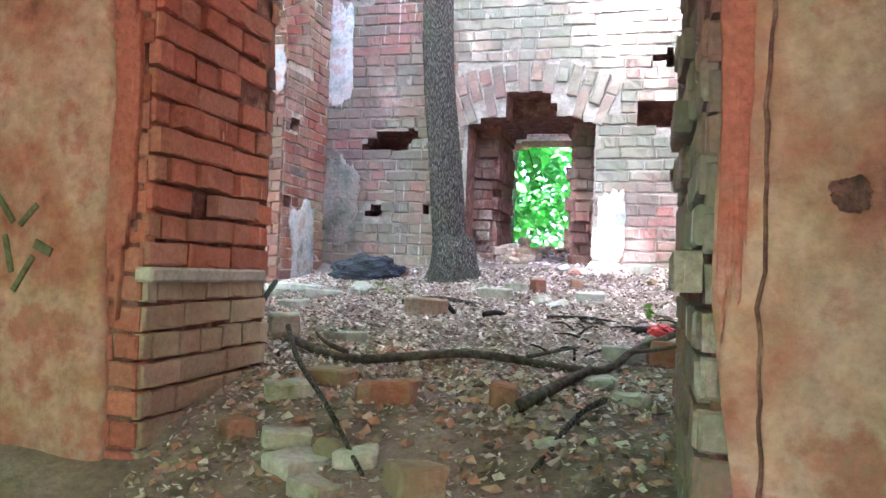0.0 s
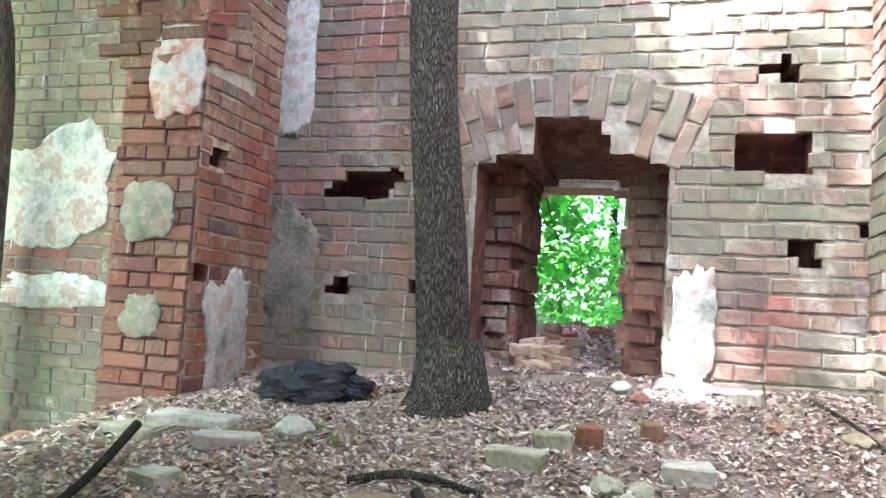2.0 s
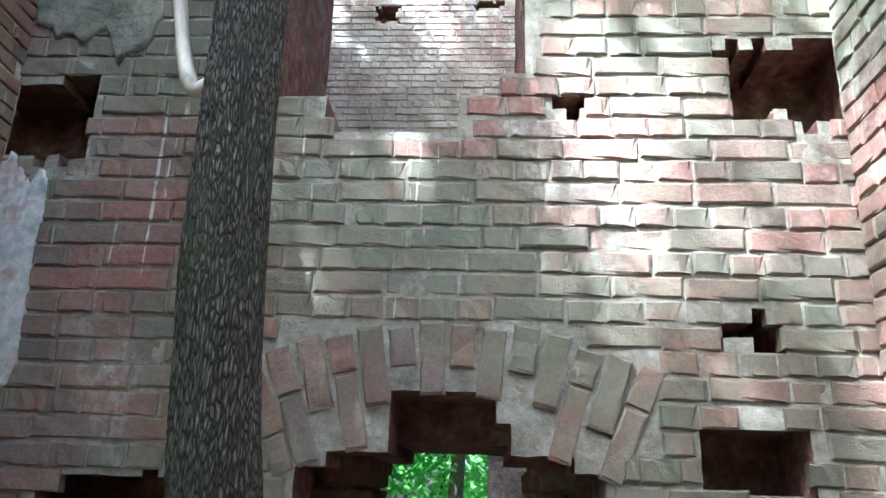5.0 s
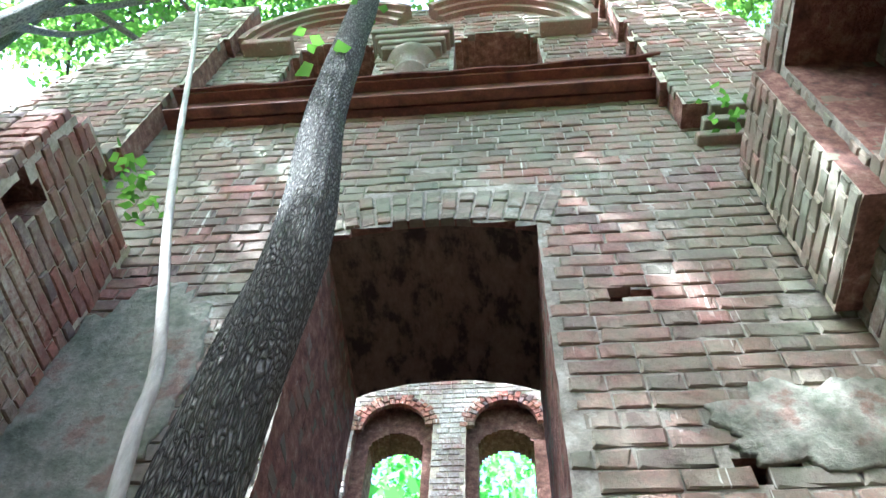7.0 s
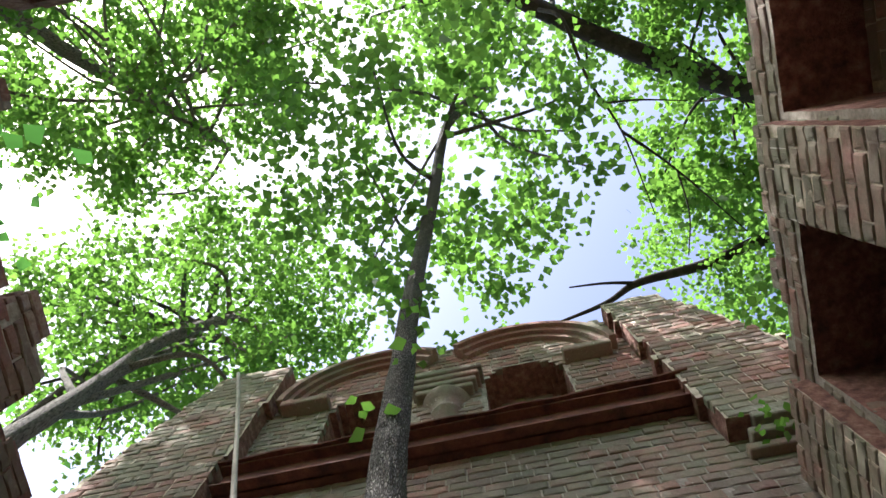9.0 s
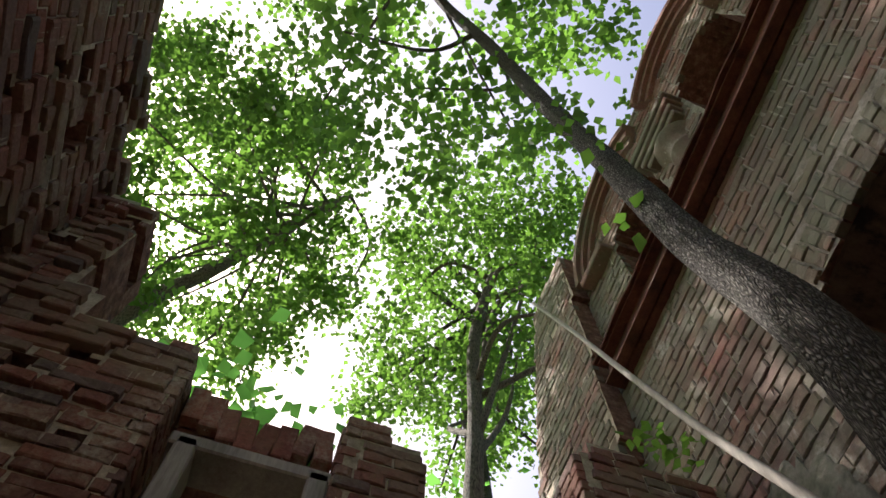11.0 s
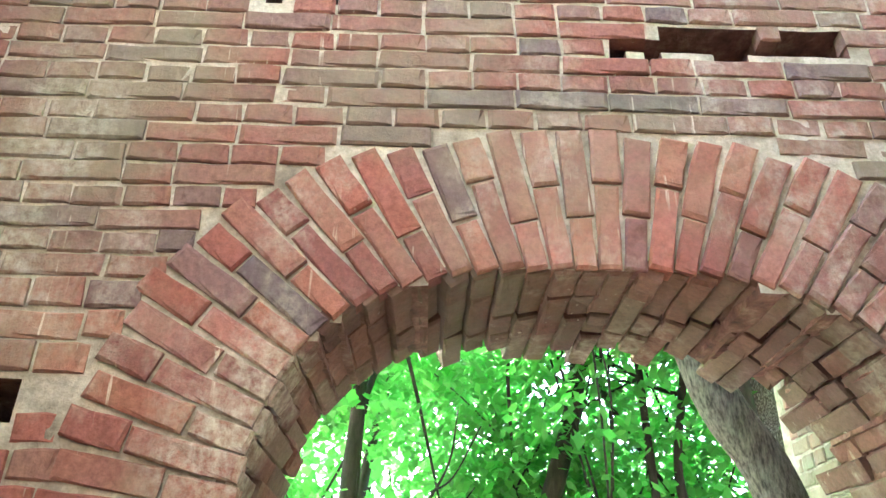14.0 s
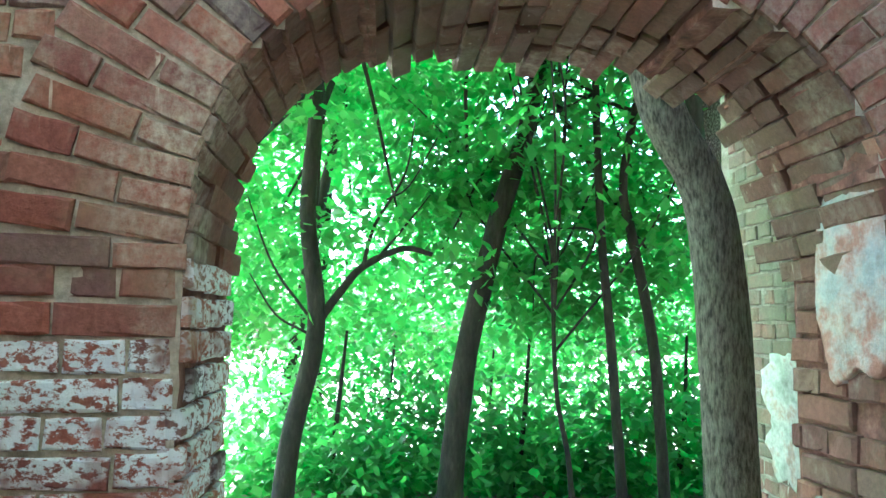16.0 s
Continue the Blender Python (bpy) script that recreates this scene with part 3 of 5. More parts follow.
pilaster("pilaster", 0.68, 1.9, 7.05, 10.0, 0.16, 41, -0.05)
pilaster("pilaster", -3.8, -2.58, 6.85, 10.0, 0.16, 42, 0.05)
for k in range(3):
    child("corbel", bm_mesh("corbel", box(0.72 + 0.05 * k, 1.5, FAR_Y - 0.05 * (k + 1) - 0.02, FAR_Y + 0.02, 6.82 + k * COURSE, 6.89 + k * COURSE, 0.008), M["far", False]), wall_far)
    child("corbel", bm_mesh("corbel", box(-3.5, -2.55 - 0.05 * k, FAR_Y - 0.05 * (k + 1) - 0.02, FAR_Y + 0.02, 6.62 + k * COURSE, 6.69 + k * COURSE, 0.008), M["far", False]), wall_far)


def hood():
    """Twin hood mouldings over the niches, in three stepped rolls, with flat returns."""
    verts, faces = [], []
    for c, a0, a1 in ((-0.33, -0.75, 1.50), (-1.60, -1.50, 0.75)):
        for step, (r, d) in enumerate(((0.64, 0.05), (0.70, 0.09), (0.76, 0.13))):
            base = len(verts)
            n = 26
            for k in range(n + 1):
                a = a0 + (a1 - a0) * k / n
                for rr, dd in ((r, -0.02), (r, d), (r + 0.06, d), (r + 0.06, -0.02)):
                    verts.append((c + rr * math.sin(a), FAR_Y - dd, 8.98 + rr * math.cos(a) * 1.15))
            for k in range(n):
                for q in range(4):
                    b, e = base + k * 4, (q + 1) % 4
                    faces.append((b + q, b + e, b + 4 + e, b + 4 + q))
            faces += [(base, base + 1, base + 2, base + 3), tuple(base + n * 4 + q for q in (3, 2, 1, 0))]
    return mesh_of("hood_moulding", verts, faces, M["far", False])


child("hood_moulding", hood(), wall_far, "stepped brick hood moulding over twin niches")
for x0, x1 in ((0.02, 0.42), (-2.36, -1.95)):
    child("impost", bm_mesh("impost", box(x0, x1, FAR_Y - 0.13, FAR_Y + 0.02, 8.90, 9.0, 0.01), M["far", False]), wall_far)


def column():
    """A round half column with a stepped capital between the niches."""
    ob = thing("column", -0.97, FAR_Y + 0.06, 7.72, "round brick half column with stepped capital above the beam", "column", kind="structure")
    bm = bmesh.new()
    prof = [(0.115, 0), (0.115, 0.62), (0.135, 0.64), (0.135, 0.68), (0.115, 0.70), (0.16, 0.80), (0.20, 0.84), (0.20, 0.88)]
    rings = [[bm.verts.new((r * math.cos(a), r * math.sin(a), z)) for a in [2 * math.pi * k / 28 for k in range(28)]] for r, z in prof]
    for p, q in zip(rings, rings[1:]):
        for k in range(28):
            bm.faces.new((p[k], p[(k + 1) % 28], q[(k + 1) % 28], q[k]))
    child("shaft", bm_mesh("shaft", bm, M["far", False], True), ob, "round brick shaft")
    for k, (w, z) in enumerate(((0.23, 0.88), (0.26, 0.96), (0.29, 1.04), (0.32, 1.12))):
        child("capital", bm_mesh("capital", box(-w, w, -w * 0.7, 0.2, z, z + 0.075, 0.01), M["far", False]), ob, "stepped brick capital")
    return ob


column()


def steel_beam():
    ob = thing("steel_beam", -0.9, FAR_Y - 0.06, 7.66, "rusted steel channel beam fixed across the brick gable", "beam")
    bm = box(-1.6, 1.6, -0.02, 0.06, -0.15, 0.13, 0.005)
    for z in (-0.15, 0.12):
        geom = box(-1.6, 1.6, -0.09, 0.0, z, z + 0.02, 0.003)
        tmp = bpy.data.meshes.new("t")
        geom.to_mesh(tmp)
        geom.free()
        bm.from_mesh(tmp)
    child("channel", bm_mesh("channel", bm, rust), ob)
    bm = bmesh.new()
    prev = None
    for k in range(41):
        x = -1.62 + 3.24 * k / 40
        z = 0.15 + 0.004 * math.sin(k * 1.3) + (0.05 * max(0, k - 28) / 12)
        cur = [bm.verts.new((x, -0.12 + 0.006 * math.sin(k * 0.9), z - 0.015)), bm.verts.new((x, 0.08, z + 0.02)), bm.verts.new((x, 0.08, z + 0.028)), bm.verts.new((x, -0.125 + 0.006 * math.sin(k * 0.9), z - 0.005))]
        if prev:
            for q in range(4):
                bm.faces.new((prev[q], prev[(q + 1) % 4], cur[(q + 1) % 4], cur[q]))
        prev = cur
    child("flashing", bm_mesh("flashing", bm, rust), ob, "bent sheet-metal flashing on top")


steel_beam()


# left wall with the great arch
def arch_in(y, z):
    dx = abs(y - 5.865) / 0.82
    return dx < 1 and z < 3.04 + 0.715 * (1 - dx ** 3) ** (1 / 3)


def left_top(y):
    if y < 4.30:
        return 7.3 + rag(y, 0.2, 1.5, 5)
    if y < 4.45:
        return 6.1 + rag(y, 0.15, 1.5, 5)
    if y < 4.97:
        return 5.92 + rag(y, 0.08, 1.5, 6)
    if y < 5.63:
        return 4.83
    if y < 5.97:
        return 5.75 if y < 5.82 else 5.66
    if y < 6.70:
        return 4.86
    return 6.05 + rag(y, 0.12, 1.3, 7)


def left_front(y, z):
    if not (3.8 < y < 7.46) or arch_in(y, z) or z > left_top(y):
        return False
    for h in ((5.97, 6.63, 4.46, 4.53, 1), (4.98, 5.16, 4.63, 4.69, 2), (4.12, 4.40, 5.0, 5.2, 3), (6.35, 6.55, 3.55, 3.62, 4), (4.35, 4.55, 3.32, 3.42, 5), (6.75, 6.9, 5.4, 5.55, 7), (6.8, 7.0, 2.62, 2.70, 8), (6.62, 6.85, 2.02, 2.1, 9)):
        if hole(y, z, *h):
            return False
    return not (y < 4.95 and z > 4.55 and noise.noise(Vector((y * 6, z * 8, 4.0))) > 0.36 - 11 * CUT[0] + 0.5 * max(0.0, y - 4.6))


def left_rear(y, z):
    if not (3.8 < y < 7.46) or arch_in(y, z):
        return False
    if 4.99 < y < 5.61 or 5.99 < y < 6.65:
        return z < 4.80 or 5.56 < z < 5.84 + rag(y, 0.1, 2, 8)
    return z < left_top(y) - 0.1


wall_left = tagged(core("wall_west", left_plane, 3.8, 7.45, 0.2, 7.8, 0.36, left_front, mortar, joint=-0.002), "red brick wall with a wide arch below broken windows", "wall", kind="structure")
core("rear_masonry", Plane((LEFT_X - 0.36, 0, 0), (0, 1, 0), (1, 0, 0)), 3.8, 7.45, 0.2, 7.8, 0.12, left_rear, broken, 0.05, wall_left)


def ring_at(y, z):
    dx = (y - 5.865)
    for k in range(0, 46):
        a = -1.72 + 3.44 * k / 45
        r = arch_r(a)
        if math.hypot(dx - (r + 0.21) * math.sin(a), z - 3.04 - (r + 0.21) * math.cos(a)) < 0.185:
            return True
    return False


def arch_r(a):
    c, s = abs(math.cos(a)), abs(math.sin(a))
    return ((c / 0.705) ** 3 + (s / 0.805) ** 3) ** (-1 / 3) if math.cos(a) > 0 else 0.805 / max(0.5, s)


low_bricks = brick_rows(3.95, 7.44, 0.5, 3.70, lambda y, z: left_front(y, z) and not (ring_at(y, z) and z > 3.055), 12, course=0.080)
limed = [b for b in low_bricks if 4.35 < b[1] < 5.1 and 2.35 < b[2] < 2.93]
lay(left_plane, [b for b in low_bricks if b not in limed], "left", wall_left, (4.9, 3.2), 150)
lay(left_plane, limed, "painted", wall_left, (4.9, 2.8), 40)
def loosened(bricks, seed, spot):
    """The same bricks, pushed out and tilted where the masonry has come apart."""
    g = np.random.default_rng(seed)
    out = []
    for k, u, z, w, d, t, h in bricks:
        f = spot(u, z)
        out.append((k, u + g.normal(0, 0.008) * f, z, w, d + f * g.choice([0.0, 0.012, 0.035]), t + g.normal(0, 0.05) * f, h))
    return out


lay(left_plane, loosened(brick_rows(3.95, 7.44, 3.70, 7.6, lambda y, z: left_front(y, z) and not ring_at(y, z), 17, course=0.066), 19, lambda y, z: ramp01(5.0 - y, 0.0, 0.5) * ramp01(z, 4.5, 5.0)), "upper", wall_left, (5.3, 4.3), 150)
lay(left_plane, [b for b in arch_bricks(5.865, 3.04, arch_r, -1.53, 1.53, 0.0, 0.41, 4, 0.064) if b[1] < 7.15], "left", wall_left, (5.6, 4), 300)
# jambs of the arch, and bricks on edge round its underside
lay(Plane((LEFT_X, 5.06, 0), (-1, 0, 0), (0, 1, 0)), brick_rows(0.0, 0.48, 0.6, 3.1, lambda u, z: True, 51, 0.04, course=0.080), "painted", wall_left)
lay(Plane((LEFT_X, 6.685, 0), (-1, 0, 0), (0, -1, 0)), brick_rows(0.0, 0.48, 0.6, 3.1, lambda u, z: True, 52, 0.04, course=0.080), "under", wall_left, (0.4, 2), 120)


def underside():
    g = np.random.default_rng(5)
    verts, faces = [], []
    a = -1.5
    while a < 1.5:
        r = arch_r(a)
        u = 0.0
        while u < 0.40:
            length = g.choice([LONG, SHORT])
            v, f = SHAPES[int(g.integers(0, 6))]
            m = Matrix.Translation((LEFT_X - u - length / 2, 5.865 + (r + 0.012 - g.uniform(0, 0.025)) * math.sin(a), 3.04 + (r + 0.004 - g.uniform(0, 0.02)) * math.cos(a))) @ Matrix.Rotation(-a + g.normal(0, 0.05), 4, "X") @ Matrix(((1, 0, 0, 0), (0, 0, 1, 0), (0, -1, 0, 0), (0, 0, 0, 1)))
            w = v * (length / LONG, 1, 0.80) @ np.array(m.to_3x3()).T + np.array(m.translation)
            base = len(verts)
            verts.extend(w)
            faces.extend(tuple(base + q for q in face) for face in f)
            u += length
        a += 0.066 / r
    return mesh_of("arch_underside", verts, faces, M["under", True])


# its brick colour already carries the shade below the arch
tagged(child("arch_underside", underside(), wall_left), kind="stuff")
# reveals of the upper windows
for py, n, lo, hi, seed in ((4.97, 1, 4.83, 5.85, 61), (5.63, -1, 4.83, 5.7, 62), (5.97, 1, 4.86, 5.6, 63), (6.67, -1, 4.86, 6.0, 64)):
    lay(Plane((LEFT_X, py, 0), (-1, 0, 0), (0, n, 0)), brick_rows(0.0, 0.56, lo, hi, lambda u, z: True, seed, course=0.066), "upper", wall_left)
lay(Plane((LEFT_X - 0.36, 0, 0), (0, 1, 0), (1, 0, 0)), brick_rows(4.97, 6.68, 5.56, 5.95, lambda y, z: left_rear(y, z) and (y < 5.63 or y > 5.97), 65, course=0.066), "under", wall_left)
# flat lintel of bricks on end over the first window, half fallen
g = np.random.default_rng(8)
for k in range(8):
    y = 5.03 + k * 0.078
    ob = child("lintel_brick", piece_mesh(int(g.integers(0, 6)), "left"), wall_left)
    ob.matrix_basis = Matrix.Translation((LEFT_X - 0.12, y, 5.62 + 0.06 * abs(k - 3.5) / 3.5 + g.uniform(-0.03, 0.05))) @ left_plane.turn.to_4x4() @ Matrix.Rotation(math.pi / 2 + g.uniform(-0.15, 0.15), 4, "Y") @ Matrix.Diagonal((0.85, 1, 1, 1))
    back = child("lintel_brick", piece_mesh(int(g.integers(0, 6)), "left"), wall_left)
    back.matrix_basis = ob.matrix_basis @ Matrix.Translation((0, -0.11, 0)) @ Matrix.Rotation(math.pi, 4, "X")
child("lintel_plank", bm_mesh("lintel_plank", box(LEFT_X - 0.5, LEFT_X - 0.4, 5.95, 6.68, 5.52, 5.57, 0.008), frame_wood), wall_left, "grey wooden plank under the lintel")


def window_frame():
    ob = thing("window_frame", LEFT_X - 0.10, 5.335, 4.845, "empty weathered grey wooden window frame in the brick opening", "window frame")
    for name, b in (("jamb", box(-0.12, 0.06, -0.285, -0.205, 0, 0.55, 0.008)), ("jamb", box(-0.12, 0.06, 0.205, 0.285, 0, 0.55, 0.008)), ("head", box(-0.12, 0.06, -0.31, 0.31, 0.50, 0.57, 0.008))):
        child(name, bm_mesh(name, b, frame_wood), ob)


window_frame()


# right wall
def right_front(y, z):
    if not (2.6 < y < 7.46) or z > 6.72 + rag(y, 0.14, 1.6, 9):
        return False
    if 6.10 < y < 6.86 and 5.45 < z < 6.40 or 4.85 < y < 5.62 and 5.45 < z < 6.40:
        return False
    return not (hole(y, z, 6.2, 6.4, 4.2, 4.35, 3) or hole(y, z, 7.0, 7.15, 5.0, 5.08, 4) or hole(y, z, 5.8, 5.95, 6.2, 6.28, 5))


wall_right = tagged(core("wall_east", right_plane, 2.6, 7.45, 0.2, 7.0, 0.40, right_front, mortar_grey), "high brick wall with dark window niches", "wall", kind="structure")
core("rear_masonry", Plane((RIGHT_X + 0.40, 0, 0), (0, 1, 0), (-1, 0, 0)), 2.6, 7.45, 0.2, 6.7, 0.5, lambda y, z: 2.6 < y < 7.46 and z < 6.5, mortar, 0.1, wall_right)
lay(right_plane, brick_rows(4.3, 7.43, 0.5, 7.0, right_front, 13), "far", wall_right, (6.6, 6.0), 220)
for y0, n in ((6.10, 1), (6.86, -1), (4.85, 1), (5.62, -1)):
    lay(Plane((RIGHT_X, y0, 0), (1, 0, 0), (0, n, 0)), brick_rows(0.0, 0.40, 5.45, 6.4, lambda u, z: True, 71), "far", wall_right)
lay(Plane((RIGHT_X + 0.40, 0, 0), (0, 1, 0), (-1, 0, 0)), [b for b in brick_rows(4.85, 6.86, 5.45, 6.4, lambda y, z: True, 72) if not 5.5 < b[1] < 6.2], "far", wall_right)
# projecting courses between the niches
for y0, y1 in ((5.64, 6.06), (6.90, 7.40)):
    front = Plane((RIGHT_X - 0.10, 0, 0), (0, 1, 0), (-1, 0, 0))
    core("projecting_pier", front, y0, y1, 5.3, 6.5, 0.098, lambda y, z: True, mortar, 0.05, wall_right)
    lay(front, brick_rows(y0, y1, 5.3, 6.5, lambda y, z: True, int(y0 * 10)), "far", wall_right)


# entrance wall and passage
def entry_in(x, z):
    return -2.2 < x < 1.0 and not (-0.93 < x < 0.60 and z < 3.3) and z < 3.7 + rag(x, 0.1, 1.4, 11)


def entry_high(x, z):
    return z < 7.55 - 3.1 * ramp01(x, -1.05, -0.35) + rag(x, 0.2, 1.4, 12) and not (x < -1.2 and z > 4.6 and noise.noise(Vector((x * 5, z * 6.5, 8.0))) > 0.36 - 11 * CUT[0])


wall_entry = tagged(core("wall_south", entry_plane, -2.2, 1.0, 0.2, 4.0, 0.75, entry_in, mortar), "thick brick wall with a broken passage through it", "wall", kind="structure")
core("rear_masonry", Plane((0, ENTRY_Y - 0.75, 0), (1, 0, 0), (0, 1, 0)), 0.62, 2.62, 0.2, 4.2, 0.5, lambda x, z: True, mortar, 0.1, wall_entry)
core("rear_masonry", Plane((0, 3.75, 0), (1, 0, 0), (0, 1, 0)), -3.45, -0.95, 0.2, 4.2, 0.2, lambda x, z: True, mortar, 0.1, wall_entry)
lay(entry_plane, brick_rows(-2.17, 0.95, 2.0, 3.9, entry_in, 14), "left", wall_entry)
high_plane = Plane((0, 3.97, 0), (1, 0, 0), (0, 1, 0))
core("upper_masonry", high_plane, -2.9, 1.4, 3.3, 7.9, 0.42, entry_high, mortar, 0.05, wall_entry)
lay(high_plane, loosened(brick_rows(-2.17, 0.95, 3.5, 7.8, entry_high, 18), 20, lambda x, z: ramp01(-x, 0.9, 1.5) * ramp01(z, 4.4, 5.0)), "upper", wall_entry)
hall_l = Plane((-0.93, 3.55, 0), (0, 1, 0), (1, 0, 0))
hall_r = Plane((0.60, 3.05, 0), (0, 1, 0), (-1, 0, 0))
for plane, depth, seed, low_kind, high_kind in ((hall_l, 0.75, 81, "low", "hall"), (hall_r, 1.25, 82, "far", "far")):
    low = brick_rows(0.0, depth, 0.5, 1.52, lambda u, z: True, seed, 0.03)
    lay(plane, low, low_kind, wall_entry, (0.4, 1.4), 110)
    g = np.random.default_rng(seed)
    high = brick_rows(0.0, depth, 1.55, 3.3, lambda u, z: not (z > 1.9 and u > depth - 0.12 + rag(z, 0.2, 3, 3)), seed + 5, 0.06)
    lay(plane, [(k, u, z, w, d + g.choice([0.0, 0.012, 0.03]) * g.random() + 0.03 * max(0.0, noise.noise(Vector((u * 3, z * 5, seed)))), t + g.normal(0, 0.012), h) for k, u, z, w, d, t, h in high], high_kind, wall_entry, (0.4, 1.9), 180)
child("ledge", bm_mesh("ledge", box(-0.95, -0.885, 3.53, 4.2, 1.51, 1.555, 0.008), stone), wall_entry, "pale stone ledge")
front_l = Plane((0, 3.55, 0), (1, 0, 0), (0, -1, 0))
front_r = Plane((0, 3.05, 0), (1, 0, 0), (0, -1, 0))
lay(front_l, brick_rows(-1.5, -0.93, 0.5, 3.4, lambda u, z: True, 83), "hall", wall_entry)
lay(front_r, brick_rows(0.60, 1.2, 0.5, 3.4, lambda u, z: True, 84), "far", wall_entry)
tagged(patch("plaster", front_l, -2.03, 1.9, 1.95, 3.9, 3, plaster_warm, wall_entry, 0.02, 0.03, 0.08), "stained ochre plaster")
tagged(patch("plaster", front_r, 1.60, 1.9, 1.94, 3.9, 5, plaster_warm, wall_entry, 0.02, 0.03, 0.08), "stained ochre plaster")
# unseen walls and ceiling added behind the camera to block sun and sky
for name, b in (("wall_hall_west", box(-2.9, -2.6, -1.2, 3.6, 0, 3.9)), ("wall_hall_east", box(2.3, 2.6, -1.2, 3.1, 0, 3.9))):
    tagged(new(name, bm_mesh(name, b, plaster_warm)), "unseen added wall that shades the passage front", "wall", kind="structure")
for x0, x1 in ((-2.9, -2.7), (-0.5, 2.6)):
    tagged(new("wall_hall_south", bm_mesh("wall_hall_south", box(x0, x1, -1.4, -1.2, 0, 3.9), plaster_warm)), "unseen added wall that shades the passage front", "wall", kind="structure")
tagged(new("ceiling", bm_mesh("ceiling", box(-2.9, 2.6, -0.2, 3.54, 3.6, 3.9), plaster_warm)), "unseen added ceiling slab that keeps the sun out", "ceiling", kind="structure")


# the room beyond and its outer wall
def back_win(x, z, c, w=0.31, spring=8.62):
    return abs(x - c) < w and 7.74 < z < spring + math.sqrt(max(0, w * w - (x - c) ** 2))


def back_in(x, z):
    if -1.46 < x < -0.30 and z < 3.36 - 0.05 * ((x + 0.9) / 0.5) ** 2:
        return False
    if z > 9.9 + rag(x, 0.2, 1.5, 15):
        return False
    return not (back_win(x, z, -1.62) or back_win(x, z, -0.42))


def back_front(x, z):
    big = lambda c: abs(x - c) < 0.43 and 7.74 < z < 8.85 + math.sqrt(max(0, 0.43 ** 2 - (x - c) ** 2))  # noqa: E731
    return back_in(x, z) and not big(-1.63) and not big(-0.41) and not hole(x, z, -1.5, -1.3, 7.35, 7.5, 2) and not hole(x, z, -0.5, -0.2, 7.5, 7.55, 3)


wall_back = tagged(core("wall_outer", back_plane, -3.0, 1.2, 0.2, 10.1, 0.18, back_front, mortar, 0.03), "limewashed brick outer wall with twin arched windows", "wall", kind="structure")
core("rear_masonry", Plane((0, 11.78, 0), (1, 0, 0), (0, -1, 0)), -3.0, 1.2, 0.2, 10.1, 0.35, back_in, broken, 0.03, wall_back)
lay(back_plane, brick_rows(-3.0, 1.2, 1.6, 10.0, back_front, 15, course=0.075), "lime", wall_back)
for c in (-1.63, -0.41):
    lay(back_plane, arch_bricks(c, 8.85, lambda a: 0.43, -1.57, 1.57, -0.09, 0.06, int(c * -100)), "left", wall_back, (c, 9), 80)
for x0, n, px in ((-2.6, 1, -2.6), (0.45, -1, 0.45)):
    side = Plane((px, 8.44, 0), (0, 1, 0), (n, 0, 0))
    w = tagged(core("wall_side", side, 0.0, 3.15, 0.2, 8.6, 0.3, lambda u, z: z < 8.2 + rag(u, 0.3, 1, 3), mortar, 0.1), "rough brick side wall of the far room", "wall", kind="structure")
    lay(side, brick_rows(0.0, 3.15, 1.6, 8.3, lambda u, z: z < 8.0, 16), "under", w)

# plaster left on the walls
for name, pl, u, z, w, h, seed, mat, lab in (
        ("plaster", far_plane, -2.07, 3.38, 0.22, 0.98, 1, plaster, "pale blue-white plaster"),
        ("plaster", far_plane, -2.04, 2.12, 0.34, 0.62, 2, plaster_green, "grey plaster"),
        ("plaster", far_plane, 0.64, 4.78, 0.58, 0.40, 4, plaster_green, "cracked grey plaster"),
        ("plaster", far_plane, -1.88, 5.0, 0.60, 1.3, 6, plaster_green, "cracked grey-green plaster"),
        ("plaster", far_plane, 0.18, 1.95, 0.20, 0.62, 7, plaster, "whitewashed plaster"),
        ("plaster", far_plane, -3.75, 2.55, 0.95, 0.72, 8, plaster, "cream plaster panel"),
        ("plaster", far_plane, -3.70, 1.92, 0.95, 0.22, 9, plaster, "cream plaster remnant")):
    tagged(patch(name, pl, u, z, w, h, seed, mat, wall_far), lab)
jamb_r = Plane((LEFT_X, 6.685, 0), (-1, 0, 0), (0, -1, 0))
tagged(patch("plaster", jamb_r, 0.16, 3.06, 0.30, 0.50, 11, plaster_pink, wall_left, 0.016, 0.02, 0.16), "pink and pale blue limewashed plaster remnant")
tagged(patch("plaster", jamb_r, 0.26, 2.34, 0.30, 0.30, 14, plaster_green, wall_left, 0.016, 0.02, 0.2), "grey weathered plaster remnant")
tagged(patch("plaster", jamb_r, 0.24, 1.82, 0.22, 0.20, 12, plaster_green, wall_left), "grey plaster")
tagged(patch("plaster", left_plane, 7.05, 1.75, 0.40, 0.6, 13, plaster, wall_left), "pale plaster")

# unreadable green paint strokes on the plaster by the passage
for k, (x, z, w, h, a) in enumerate(((-1.42, 1.72, 0.11, 0.02, 0.9), (-1.33, 1.70, 0.09, 0.02, -0.8), (-1.40, 1.58, 0.12, 0.02, 1.3), (-1.34, 1.52, 0.13, 0.02, -1.0), (-1.27, 1.60, 0.07, 0.03, 0.4))):
    ob = child("paint_stroke", bm_mesh("paint_stroke", box(-w / 2, w / 2, -0.004, 0.004, -h / 2, h / 2, 0.002), graffiti), wall_entry, "faded green paint stroke")
    ob.matrix_basis = pose(x, 3.521, z) @ Matrix.Rotation(a, 4, "Y")

